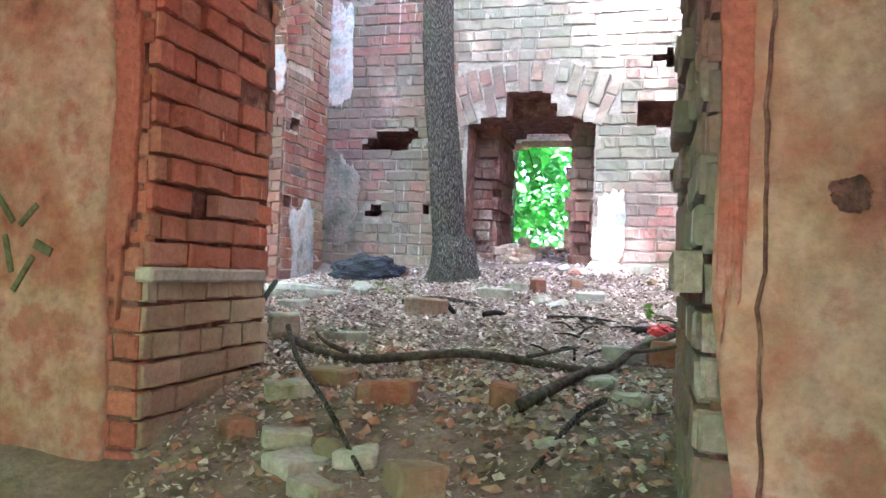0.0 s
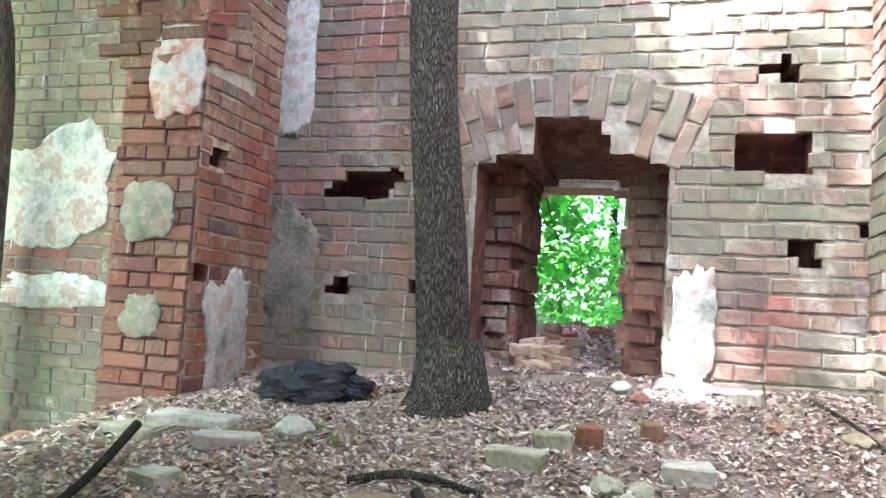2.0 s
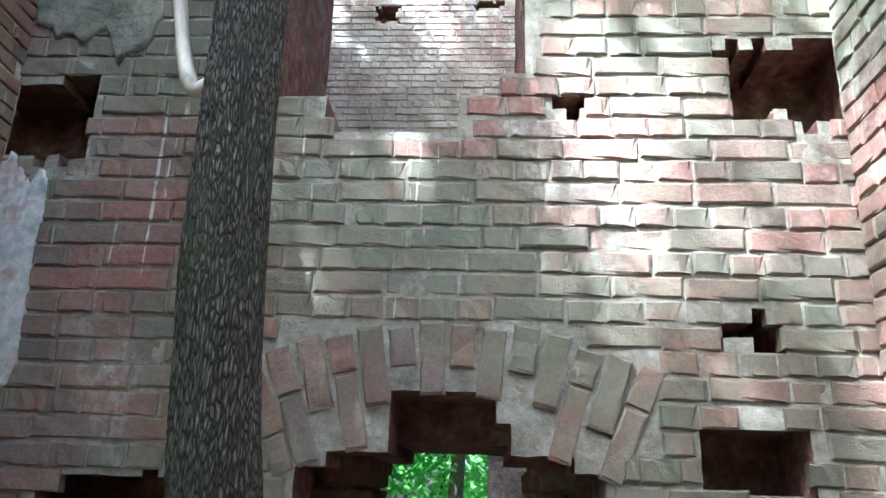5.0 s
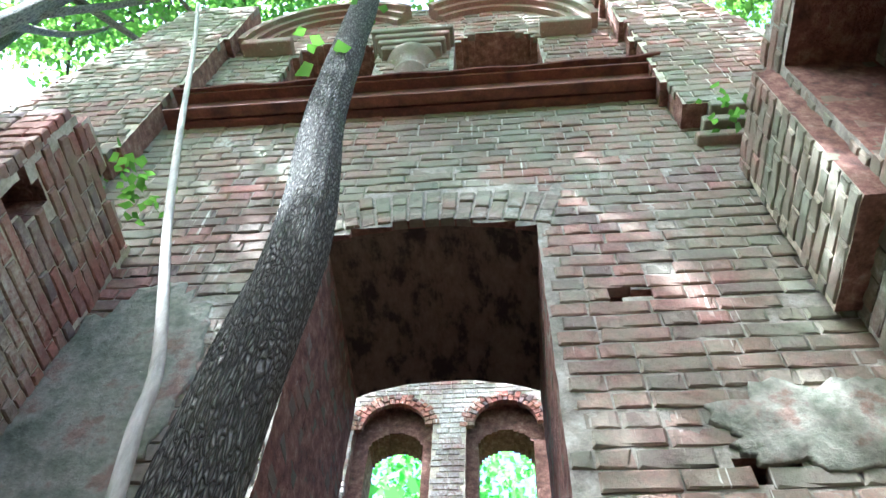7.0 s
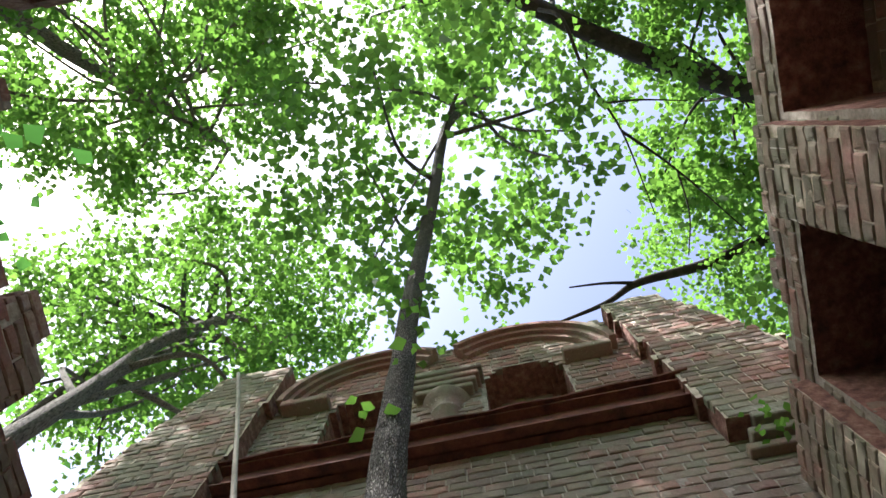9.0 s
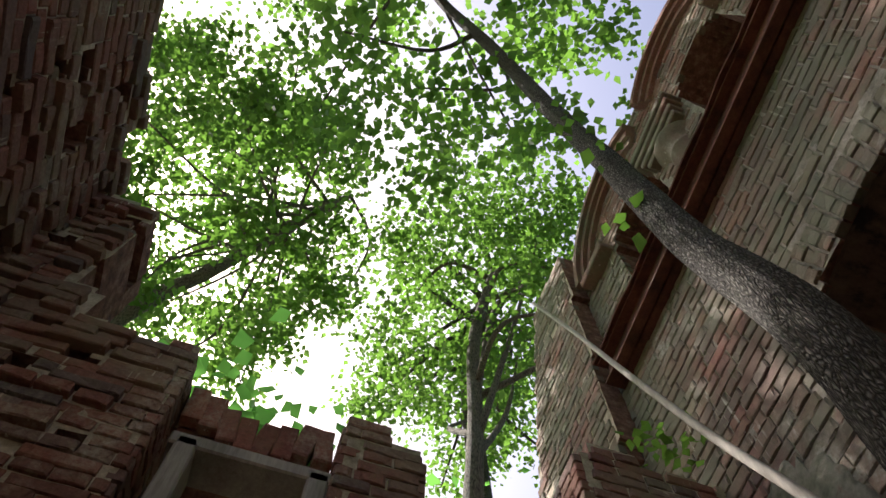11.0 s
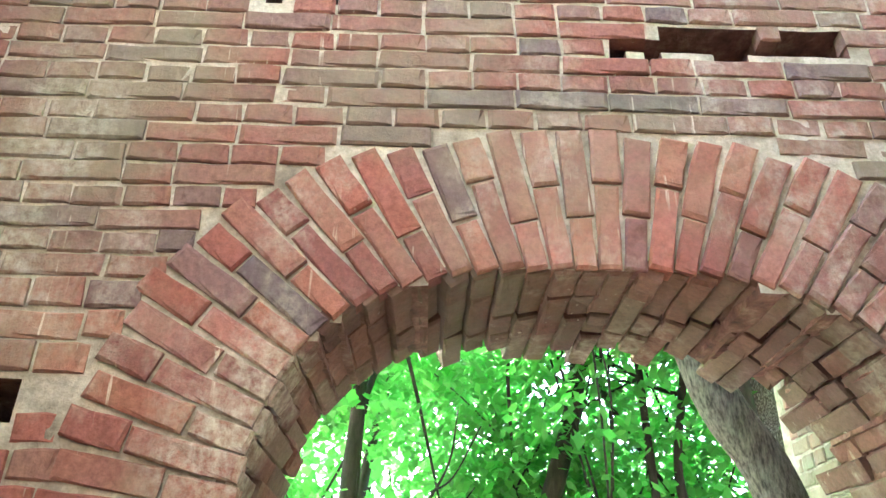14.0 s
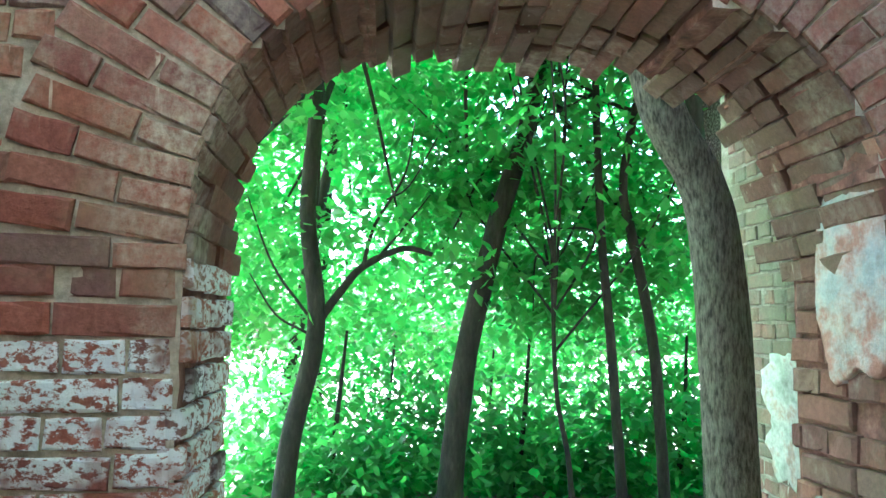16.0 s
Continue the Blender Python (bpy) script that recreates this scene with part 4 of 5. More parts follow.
crack = [(0.70 + 0.035 * noise.noise(Vector((0.3, z * 3.0, 2.0))) + 0.012 * noise.noise(Vector((0.9, z * 14.0, 2.0))), front_r.o.y - 0.027, z) for z in np.linspace(0.75, 2.6, 60)]
child("crack", mesh_of("crack", *tube(crack, [0.0035 + 0.003 * abs(noise.noise(Vector((k * 0.3, 1.0, 4.0)))) for k in range(60)], 6), broken), wall_entry, "dark crack running down the plaster")
tagged(patch("bare_brick", front_r, 0.645, 1.95, 0.05, 0.9, 64, M["hall", True], wall_entry, 0.0275, 0.02, 0.4, 0.0015), "bared red brick along the plaster edge")
tagged(patch("bare_brick", front_l, -1.0, 2.0, 0.09, 1.0, 65, M["hall", True], wall_entry, 0.0275, 0.02, 0.4, 0.0015), "bared red brick along the plaster edge")
tagged(patch("bare_brick", front_r, 0.83, 1.73, 0.06, 0.05, 61, broken, wall_entry, 0.028, 0.02, 0.35), "dark hole in the plaster")
tagged(patch("bare_brick", front_r, 0.78, 1.12, 0.12, 0.10, 62, plaster_green, wall_entry, 0.032, 0.02, 0.4), "green stain on the plaster")

# ---- trees ----


def leaf_cloud(name, centres, per, spread, size, material, seed, flat=0.6):
    """Many small folded leaves scattered about the given centres."""
    g = np.random.default_rng(seed)
    c = np.repeat(np.asarray(centres, float), per, axis=0)
    n = len(c)
    p = c + g.normal(0, 1, (n, 3)) * spread * (1, 1, flat)
    a, tilt, s = g.uniform(0, 2 * np.pi, n), g.normal(0, 0.5, n), size * g.uniform(0.6, 1.35, n)
    along = np.stack([np.cos(a) * np.cos(tilt), np.sin(a) * np.cos(tilt), np.sin(tilt) - 0.25], 1)
    roll = g.normal(0, 0.5, n)
    side = np.stack([-np.sin(a), np.cos(a), roll], 1)
    side /= np.linalg.norm(side, axis=1, keepdims=True)
    s = s[:, None]
    droop = np.array([0, 0, -0.12])
    q = np.stack([p, p + along * s * 0.35 + side * s * 0.42 + droop * s, p + along * s + droop * 2 * s, p + along * s * 0.35 - side * s * 0.42 + droop * s], 1)
    return quads_mesh(name, q.reshape(-1, 3), n, 4, material)


def crown_points(c, r, n, g, hollow=0.45):
    d = g.normal(0, 1, (n, 3))
    d /= np.linalg.norm(d, axis=1, keepdims=True)
    return np.asarray(c) + d * (hollow + (1 - hollow) * g.random((n, 1)) ** 0.6) * np.asarray(r)


def tree(name, path, r0, r1, crown, radii, clumps, per, size, label, seed, wood=None, leaf=None, spread=0.45, limbs=14, sides=10, flat=0.45):
    g = np.random.default_rng(seed)
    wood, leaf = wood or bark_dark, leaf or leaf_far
    if leaf is leaf_near:  # tight sprays with sky between them
        clumps, per, spread = int(clumps * 1.5), int(per * 0.7), spread * 0.66
    ob = thing(name, *path[0], label, "tree")
    inv = Matrix.Translation(-Vector(path[0]))
    trunk = limb_mesh("trunk", [inv @ Vector(p) for p in path], r0, r1, wood, sides, 16 if sides > 30 else 7, 0.16, seed)
    child("trunk", trunk, ob)
    pts = crown_points(crown, radii, clumps, g)
    line = smooth_path(path, 8)
    verts, faces = [], []
    for q in pts[:limbs]:
        q = Vector(q)
        start = line[int(g.integers(int(len(line) * 0.72), len(line)))]
        mid = start.lerp(q, 0.5) + Vector(g.normal(0, 0.25, 3)) + Vector((0, 0, 0.2))
        v, f = tube([inv @ w for w in smooth_path([start, mid, q], 5)], [r1 * 0.55 * (1 - 0.8 * k / 10) + 0.006 for k in range(11)], 6)
        b = len(verts)
        verts += v
        faces += [tuple(b + k for k in w) for w in f]
    if verts:
        tagged(child("branchwork", mesh_of("branchwork", verts, faces, wood, True), ob), kind="stuff")
    cloud = child("crown", leaf_cloud("crown", pts - np.array(path[0]), per, spread, size, leaf, seed, flat), ob)
    tagged(cloud, kind="stuff")
    return ob


gz = ground_z
# the tree that grows inside the ruin
main_path = [(-0.86, 6.80, gz(-0.86, 6.8) - 0.1), (-0.92, 6.80, 2.1), (-1.03, 6.80, 3.2), (-1.04, 6.80, 4.2), (-1.0, 6.78, 5.0), (-1.08, 6.76, 6.0), (-1.08, 6.7, 7.3), (-1.05, 6.55, 8.6), (-0.85, 6.1, 10.5), (-0.5, 5.3, 12.5), (0.2, 4.9, 14.0)]
main = tree("tree", main_path, 0.125, 0.045, (-0.7, 5.6, 11.8), (2.0, 1.8, 2.2), 40, 95, 0.105, "grey-barked tree growing inside the ruin beside the doorway", 3, bark, leaf_near, 0.30, 8, 64)
flare = [v for v in tube([(0, 0, -0.05), (0, 0, 0.06), (0.0, 0, 0.18), (0, 0, 0.4)], [0.27, 0.22, 0.165, 0.135], 22, 0.35, 2.0)]
child("root_flare", mesh_of("root_flare", *flare, bark, True), main)
child("side_stem", limb_mesh("side_stem", [Vector(p) - Vector(main_path[0]) for p in ((-1.10, 6.85, 3.85), (-1.33, 7.08, 3.95), (-1.45, 7.1, 4.5), (-1.50, 7.1, 4.85), (-1.80, 7.1, 5.8), (-2.12, 7.1, 6.95), (-2.40, 7.1, 8.0), (-2.65, 7.0, 9.0))], 0.029, 0.014, dead_wood, 10), main, "pale barkless side stem")
child("leaf_tuft", leaf_cloud("leaf_tuft", np.array([(-0.95, 6.6, 7.2), (-1.15, 6.65, 6.5), (-1.0, 6.5, 7.9), (-1.05, 6.6, 8.3), (-0.9, 6.5, 8.5)]) - np.array(main_path[0]), 7, 0.07, 0.085, leaf_near, 5), main, "bright green young leaves")["kind"] = "stuff"

# the smooth trunk close outside the arch
tree("tree", [(-3.95, 7.14, 0.8), (-3.95, 7.10, 2.5), (-3.95, 7.06, 3.3), (-3.95, 6.98, 3.66), (-3.97, 6.77, 4.12), (-4.1, 6.65, 5.3), (-4.4, 7.0, 8.0), (-4.5, 7.15, 10.0), (-4.45, 7.2, 12.0), (-4.2, 7.5, 14.0)], 0.13, 0.075, (-4.3, 7.3, 13.6), (2.0, 1.9, 2.2), 46, 130, 0.09, "bent tree trunk standing outside the arch", 6, bark_pale, leaf_near, 0.4, 10, 16)

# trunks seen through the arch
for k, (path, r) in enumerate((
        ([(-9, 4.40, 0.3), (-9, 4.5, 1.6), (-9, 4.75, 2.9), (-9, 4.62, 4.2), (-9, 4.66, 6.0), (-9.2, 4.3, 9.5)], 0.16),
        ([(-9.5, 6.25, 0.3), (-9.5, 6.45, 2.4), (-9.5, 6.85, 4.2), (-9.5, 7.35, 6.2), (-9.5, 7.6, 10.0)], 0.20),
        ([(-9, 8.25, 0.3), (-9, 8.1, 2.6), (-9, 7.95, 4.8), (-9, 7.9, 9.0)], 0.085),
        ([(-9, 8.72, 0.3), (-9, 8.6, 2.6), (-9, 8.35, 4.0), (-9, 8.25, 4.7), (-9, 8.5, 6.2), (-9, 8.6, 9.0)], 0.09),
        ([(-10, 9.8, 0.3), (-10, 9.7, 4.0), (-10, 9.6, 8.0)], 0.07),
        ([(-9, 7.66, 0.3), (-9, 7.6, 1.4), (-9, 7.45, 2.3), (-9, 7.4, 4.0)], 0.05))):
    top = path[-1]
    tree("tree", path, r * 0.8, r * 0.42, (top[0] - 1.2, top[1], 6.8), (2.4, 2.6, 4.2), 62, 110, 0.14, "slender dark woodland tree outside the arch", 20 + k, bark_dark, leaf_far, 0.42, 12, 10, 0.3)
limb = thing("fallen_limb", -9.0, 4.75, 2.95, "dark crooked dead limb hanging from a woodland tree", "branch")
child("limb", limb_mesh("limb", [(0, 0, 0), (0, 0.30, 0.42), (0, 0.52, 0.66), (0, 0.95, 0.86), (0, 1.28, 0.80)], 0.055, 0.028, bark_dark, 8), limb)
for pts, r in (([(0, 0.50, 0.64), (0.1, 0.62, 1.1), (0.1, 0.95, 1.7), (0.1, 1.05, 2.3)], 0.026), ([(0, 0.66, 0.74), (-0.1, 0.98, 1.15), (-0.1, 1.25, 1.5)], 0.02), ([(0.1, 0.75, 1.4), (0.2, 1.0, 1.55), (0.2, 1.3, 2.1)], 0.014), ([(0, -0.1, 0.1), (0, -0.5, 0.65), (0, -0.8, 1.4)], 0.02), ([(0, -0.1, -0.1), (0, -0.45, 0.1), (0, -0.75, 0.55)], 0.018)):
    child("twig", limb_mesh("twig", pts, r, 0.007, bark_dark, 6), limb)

# trees that lean over the walls
tree("tree", [(-8.5, 9.2, 0.2), (-8.2, 8.9, 9.0), (-7.5, 8.4, 13.0), (-6.0, 7.7, 14.2), (-4.9, 7.6, 14.6)], 0.26, 0.10, (-5.6, 8.0, 14.8), (3.0, 2.4, 1.8), 55, 140, 0.10, "tall tree leaning over the ruin", 31, bark, leaf_near, 0.36, 22)
tree("tree", [(-6.6, 0.4, 0.2), (-5.7, 1.8, 6.5), (-5.1, 3.0, 11.0), (-4.87, 3.6, 12.5), (-4.6, 4.1, 13.5), (-4.0, 5.0, 15.0)], 0.15, 0.05, (-4.7, 3.1, 13.6), (3.0, 2.5, 2.4), 114, 150, 0.10, "tall tree leaning over the ruin", 32, bark_pale, leaf_near, 0.30, 26)
east = tree("tree", [(6.2, 8.2, 0.2), (5.8, 8.1, 10.0), (4.6, 7.8, 12.8), (3.67, 7.8, 13.5), (2.63, 8.0, 13.5), (1.67, 8.07, 13.5), (1.17, 8.27, 13.5), (0.34, 8.44, 13.5)], 0.16, 0.018, (4.0, 8.4, 14.6), (2.0, 1.8, 2.6), 52, 130, 0.09, "tall tree with a bare crooked limb over the east wall", 34, bark_dark, leaf_near, 0.36, 0)
child("branch", limb_mesh("branch", [Vector(p) - Vector((6.2, 8.2, 0.2)) for p in ((1.67, 8.07, 13.5), (1.2, 7.98, 13.5), (0.7, 7.95, 13.55))], 0.03, 0.012, bark_dark, 8), east)
over = tree("tree", [(6.5, 7.4, 0.2), (5.6, 6.9, 10.0), (3.7, 5.7, 14.0), (1.3, 4.1, 14.6), (-0.5, 2.5, 15)], 0.26, 0.10, (0.8, 3.4, 15.6), (2.8, 1.8, 1.6), 40, 130, 0.10, "tall tree reaching over the east wall", 35, bark_dark, leaf_near, 0.36, 18)
for pts, r in ((((1.1, 4.0, 14.4), (1.27, 4.29, 13.6), (1.45, 5.12, 13.5), (1.79, 5.92, 13.5), (2.03, 7.12, 13.4)), 0.035), (((1.79, 5.92, 13.5), (2.45, 6.6, 13.5), (3.43, 7.83, 13.5)), 0.024), (((1.6, 5.5, 13.5), (2.1, 5.55, 13.6), (2.8, 5.7, 13.7)), 0.02), (((2.45, 6.6, 13.5), (2.5, 7.2, 13.4), (2.4, 7.8, 13.4)), 0.015)):
    child("branch", limb_mesh("branch", [Vector(p) - Vector((6.5, 7.4, 0.2)) for p in pts], r, 0.008, bark_dark, 7), over, "thin drooping dark branch")
tree("tree", [(7.6, 5.6, 0.2), (6.6, 5.6, 9.0), (4.6, 5.6, 13.5), (3.6, 5.6, 15.5)], 0.20, 0.06, (3.8, 5.7, 15.0), (1.7, 2.4, 2.0), 52, 140, 0.115, "tall tree behind the east wall with yellow-green leaves", 38, bark_dark, leaf_near, 0.30, 14)

tree("tree", [(-8.6, 9.4, 0.2), (-8.2, 8.8, 5.0), (-7.8, 8.4, 9.5)], 0.13, 0.05, (-7.6, 8.3, 9.4), (1.9, 1.9, 1.8), 80, 80, 0.15, "leafy young tree added outside the arched wall", 39, bark_dark, leaf_far, 0.4, 14)
# two trees added, mostly out of view, to keep sun off the arch jamb
tree("tree", [(-8.2, 1.2, 0.2), (-7.6, 1.8, 4.0), (-7.0, 2.4, 8.5)], 0.14, 0.05, (-6.6, 2.8, 7.4), (1.9, 1.9, 2.6), 80, 70, 0.16, "leafy young tree added outside the arched wall", 36, bark_dark, leaf_far, 0.45, 14)
tree("tree", [(-5.6, 2.9, 0.6), (-5.7, 3.2, 4.0), (-5.7, 4.0, 7.6)], 0.12, 0.05, (-5.6, 4.3, 7.4), (1.9, 1.6, 1.4), 130, 100, 0.15, "leafy young tree added outside the arched wall", 37, bark_dark, leaf_far, 0.4, 14)
# dense crowns added towards the sun to shade the ground outside
for k, (x, y, z) in enumerate(((-12.5, 2.5, 8.5), (-15.0, 5.0, 9.0), (-11.5, -1.0, 9.0))):
    tree("tree", [(x - 0.5, y - 1.5, 0.2), (x, y - 0.8, 5.0), (x, y, 9.0)], 0.16, 0.06, (x, y, z), (3.2, 3.0, 2.6), 110, 70, 0.20, "leafy tree added beyond the arch to block sun", 70 + k, bark_dark, leaf_far, 0.55, 12)
# leafy undergrowth beyond the arch and the far door
for k, (x, y, z, rx, ry, rz) in enumerate(((-13.0, 5.5, 1.8, 1.6, 3.0, 1.8), (-11.0, 4.8, 0.9, 1.0, 1.5, 0.9), (-11.3, 7.4, 0.9, 1.0, 1.6, 1.0), (-11.0, 9.6, 1.0, 1.0, 1.4, 1.1), (-12.0, 9.5, 2.0, 1.5, 2.6, 2.0), (-15.5, 7.5, 3.0, 1.5, 4.0, 2.6), (-16.0, 3.0, 3.0, 1.5, 3.4, 2.6), (-17.0, 11.5, 3.2, 1.6, 4.0, 3.0), (-0.8, 18.0, 1.4, 3.0, 1.4, 1.6), (-2.5, 22.0, 3.0, 4.0, 1.5, 2.6), (1.5, 23.0, 4.0, 4.0, 1.5, 3.0))):
    pts = crown_points((x, y, z), (rx, ry, rz), 50, np.random.default_rng(400 + k), 0.1)
    bush = thing("shrub", x, y, gz(x, y), "bright green leafy undergrowth of the wood", "shrub")
    stem = limb_mesh("stem", [(0, 0, -0.1), (0.1, 0.1, 1.0), (0.0, 0.2, 2.2)], 0.05, 0.02, bark_dark, 7)
    child("stem", stem, bush)
    tagged(child("foliage", leaf_cloud("foliage", pts - np.array((x, y, gz(x, y))), 75, 0.45, 0.15, leaf_far, 500 + k), bush), kind="stuff")

# tall trees beyond the far room
for k, (x, y) in enumerate(((-2.6, 17.0), (0.4, 18.5), (-1.0, 21.0))):
    tree("tree", [(x, y, 0.4), (x + 0.2, y, 6.0), (x - 0.1, y, 12.0)], 0.18, 0.07, (x, y, 10.5), (2.4, 2.4, 4.5), 90, 70, 0.17, "tall green tree beyond the outer wall", 50 + k, bark, leaf_far, 0.5, 12)

# the wood around
g = np.random.default_rng(99)
placed = 0
while placed < 62:
    a, d = g.uniform(0, 2 * np.pi), g.uniform(9, 34)
    x, y = -0.6 + d * math.cos(a), 6.5 + d * math.sin(a)
    toward_sun = (x + 0.6) * -SUN.x + (y - 6.5) * -SUN.y
    if toward_sun > 0.55 * d and d < 24:
        continue
    if abs(x + 0.8) < 2.2 and 2 < y < 16 or (-13 < x < -3 and 2 < y < 10) or (abs(x) < 3.5 and -6 < y < 3):
        continue
    if x < -13 and abs(y - 5.5) < -0.4 * x and g.random() < 0.6:
        continue
    h = g.uniform(9, 16)
    z = gz(x, y)
    low = g.uniform(0.30, 0.5) * h
    tree("tree", [(x, y, z - 0.2), (x + g.normal(0, 0.3), y + g.normal(0, 0.3), z + h * 0.4), (x + g.normal(0, 0.6), y + g.normal(0, 0.6), z + h * 0.8)], g.uniform(0.08, 0.2), 0.05, (x, y, z + low + 1.0), (2.6, 2.6, low * 0.95), 70, 34, 0.34, "green broadleaf tree of the surrounding wood", 200 + placed, bark_dark, leaf_far, 0.6, 6, 8)
    placed += 1

# ---- loose things on the ground ----


def rest(x, y, up=0.0):
    return ground_z(x, y) + up


def worn_block(w, d, h, seed, material, name="block"):
    """A broken brick or dressed stone: a bevelled block with knocked corners."""
    r = np.random.default_rng(seed)
    bm = box(-w / 2, w / 2, -d / 2, d / 2, 0, h)
    bmesh.ops.subdivide_edges(bm, edges=bm.edges[:], cuts=2, use_grid_fill=True)
    bmesh.ops.bevel(bm, geom=[e for e in bm.edges if len(e.link_faces) == 2 and e.calc_face_angle(0) > 0.5], offset=0.008, segments=1, affect="EDGES")
    for v in bm.verts:
        n = noise.noise_vector(v.co * 14 + Vector((seed * 3.7, 0, 0)))
        v.co += n * 0.010
        if r.random() < 0.04:
            v.co *= 0.93
    return bm_mesh(name, bm, material)


def rock(size, seed, material, flat=0.6):
    bm = bmesh.new()
    bmesh.ops.create_icosphere(bm, subdivisions=3, radius=size / 2)
    for v in bm.verts:
        d = v.co.normalized()
        v.co *= 1 + 0.35 * noise.noise(d * 1.3 + Vector((seed, 0, 0))) + 0.12 * noise.noise(d * 4 + Vector((0, seed, 0)))
        for ax in (Vector((0.6, 0.3, 0.7)), Vector((-0.7, 0.5, 0.4)), Vector((0.2, -0.9, 0.3))):
            over = v.co.dot(ax.normalized()) - size * 0.36
            if over > 0:
                v.co -= ax.normalized() * over * 0.8
        v.co.z *= flat
    return bm_mesh("rock", bm, material)


brick_loose = brick_material("loose_brick", False, [(0.42, 0.18, 0.12), (0.36, 0.15, 0.10), (0.46, 0.24, 0.17)], (0.24, 0.24, 0.15), (0.6, 0.55, 0.45), (0.45, 0.6), (0.5, 0.65))
block_mossy = plain_material("mossy_block", [(0.3, (0.18, 0.20, 0.10)), (0.5, (0.40, 0.38, 0.30)), (0.75, (0.52, 0.48, 0.40))], 9, 0.95, 0.7, 0.012, 50)

BLOCKS = (
    (-0.32, 4.02, 0.19, 0.12, 0.08, 8, brick_loose, "mossy loose brick lying in the passage"),
    (-0.07, 3.56, 0.14, 0.12, 0.09, 40, brick_loose, "broken brick with a pale mortar crust"),
    (0.05, 4.10, 0.09, 0.10, 0.09, 10, brick_loose, "small broken brick end on soil"),
    (-0.64, 5.46, 0.20, 0.13, 0.10, -12, brick_loose, "loose red brick on the leaf litter"),
    (-0.42, 6.15, 0.20, 0.11, 0.08, -8, block_mossy, "pale mossy stone block on the litter"),
    (-0.33, 6.40, 0.14, 0.09, 0.07, 15, block_mossy, "grey-green broken block on litter"),
    (-0.20, 6.45, 0.08, 0.08, 0.10, 30, brick_loose, "upright broken brick piece on litter"),
    (0.02, 6.65, 0.08, 0.07, 0.08, 12, brick_loose, "small upright brick piece"),
    (0.15, 6.24, 0.17, 0.10, 0.07, 4, stone, "pale loose stone block on litter"),
    (0.42, 7.20, 0.13, 0.09, 0.07, 20, block_mossy, "loose block at the wall foot"),
    (0.42, 4.92, 0.22, 0.13, 0.07, 60, stone, "flat pale slab leaning on the rubble pile"),
    (0.60, 4.86, 0.20, 0.13, 0.11, 10, brick_loose, "dark brick under the branch"),
    (-1.52, 6.10, 0.24, 0.15, 0.06, 25, stone, "flat grey stone by the pillar"),
    (-1.80, 6.30, 0.34, 0.20, 0.06, 10, stone, "flat grey paving stone at the pillar foot"),
    (-1.95, 6.15, 0.26, 0.18, 0.05, -15, block_mossy, "flat mossy stone at the pillar foot"),
    (-1.62, 5.26, 0.18, 0.11, 0.07, 15, brick_loose, "loose weathered brick on litter"),
    (-1.50, 5.66, 0.16, 0.10, 0.06, -20, stone, "loose grey stone on litter"),
    (-1.14, 4.86, 0.14, 0.11, 0.12, 33, block_mossy, "mossy block on end"),
    (-0.82, 4.82, 0.18, 0.13, 0.06, -30, stone, "pale broken slab on litter"),
    (-0.52, 3.70, 0.15, 0.10, 0.06, 30, block_mossy, "mossy broken brick in rubble"),
    (-0.34, 3.52, 0.13, 0.10, 0.05, -25, block_mossy, "broken grey lump of concrete"),
    (-0.66, 3.98, 0.16, 0.11, 0.06, 35, block_mossy, "mossy broken slab at the passage foot"),
    (-0.58, 4.16, 0.15, 0.12, 0.06, -12, brick_loose, "broken brick half under litter"),
    (-0.44, 3.62, 0.17, 0.13, 0.05, 62, stone, "broken grey slab tilted in the rubble"),
    (-0.28, 3.66, 0.12, 0.09, 0.05, 12, stone, "pale lump of mortar in the rubble"),
    (-0.70, 3.72, 0.13, 0.09, 0.06, -40, brick_loose, "red brick bat at the wall foot"),
    (0.34, 4.44, 0.10, 0.08, 0.05, 22, stone, "grey chip of stone under the branches"),
    (0.46, 4.30, 0.12, 0.08, 0.05, -35, block_mossy, "grey broken block beside the branches"),
    (0.24, 3.86, 0.09, 0.06, 0.03, 50, stone, "small pale flake of plaster on soil"),
    (-1.27, 6.87, 0.08, 0.07, 0.07, 15, brick_loose, "orange brick piece beside the tree"))
for k, (x, y, w, d, h, turn, mat, label) in enumerate(BLOCKS):
    kind = "brick" if mat is brick_loose else "stone_block"
    ob = tagged(new("loose_" + kind, worn_block(w, d, h, k + 1, mat)), label, "brick" if mat is brick_loose else "stone", "loose masonry on the ground")
    ob.matrix_world = pose(x, y, rest(x, y, -0.015), (k * 37 % 9) - 4, (k * 53 % 9) - 4, turn)

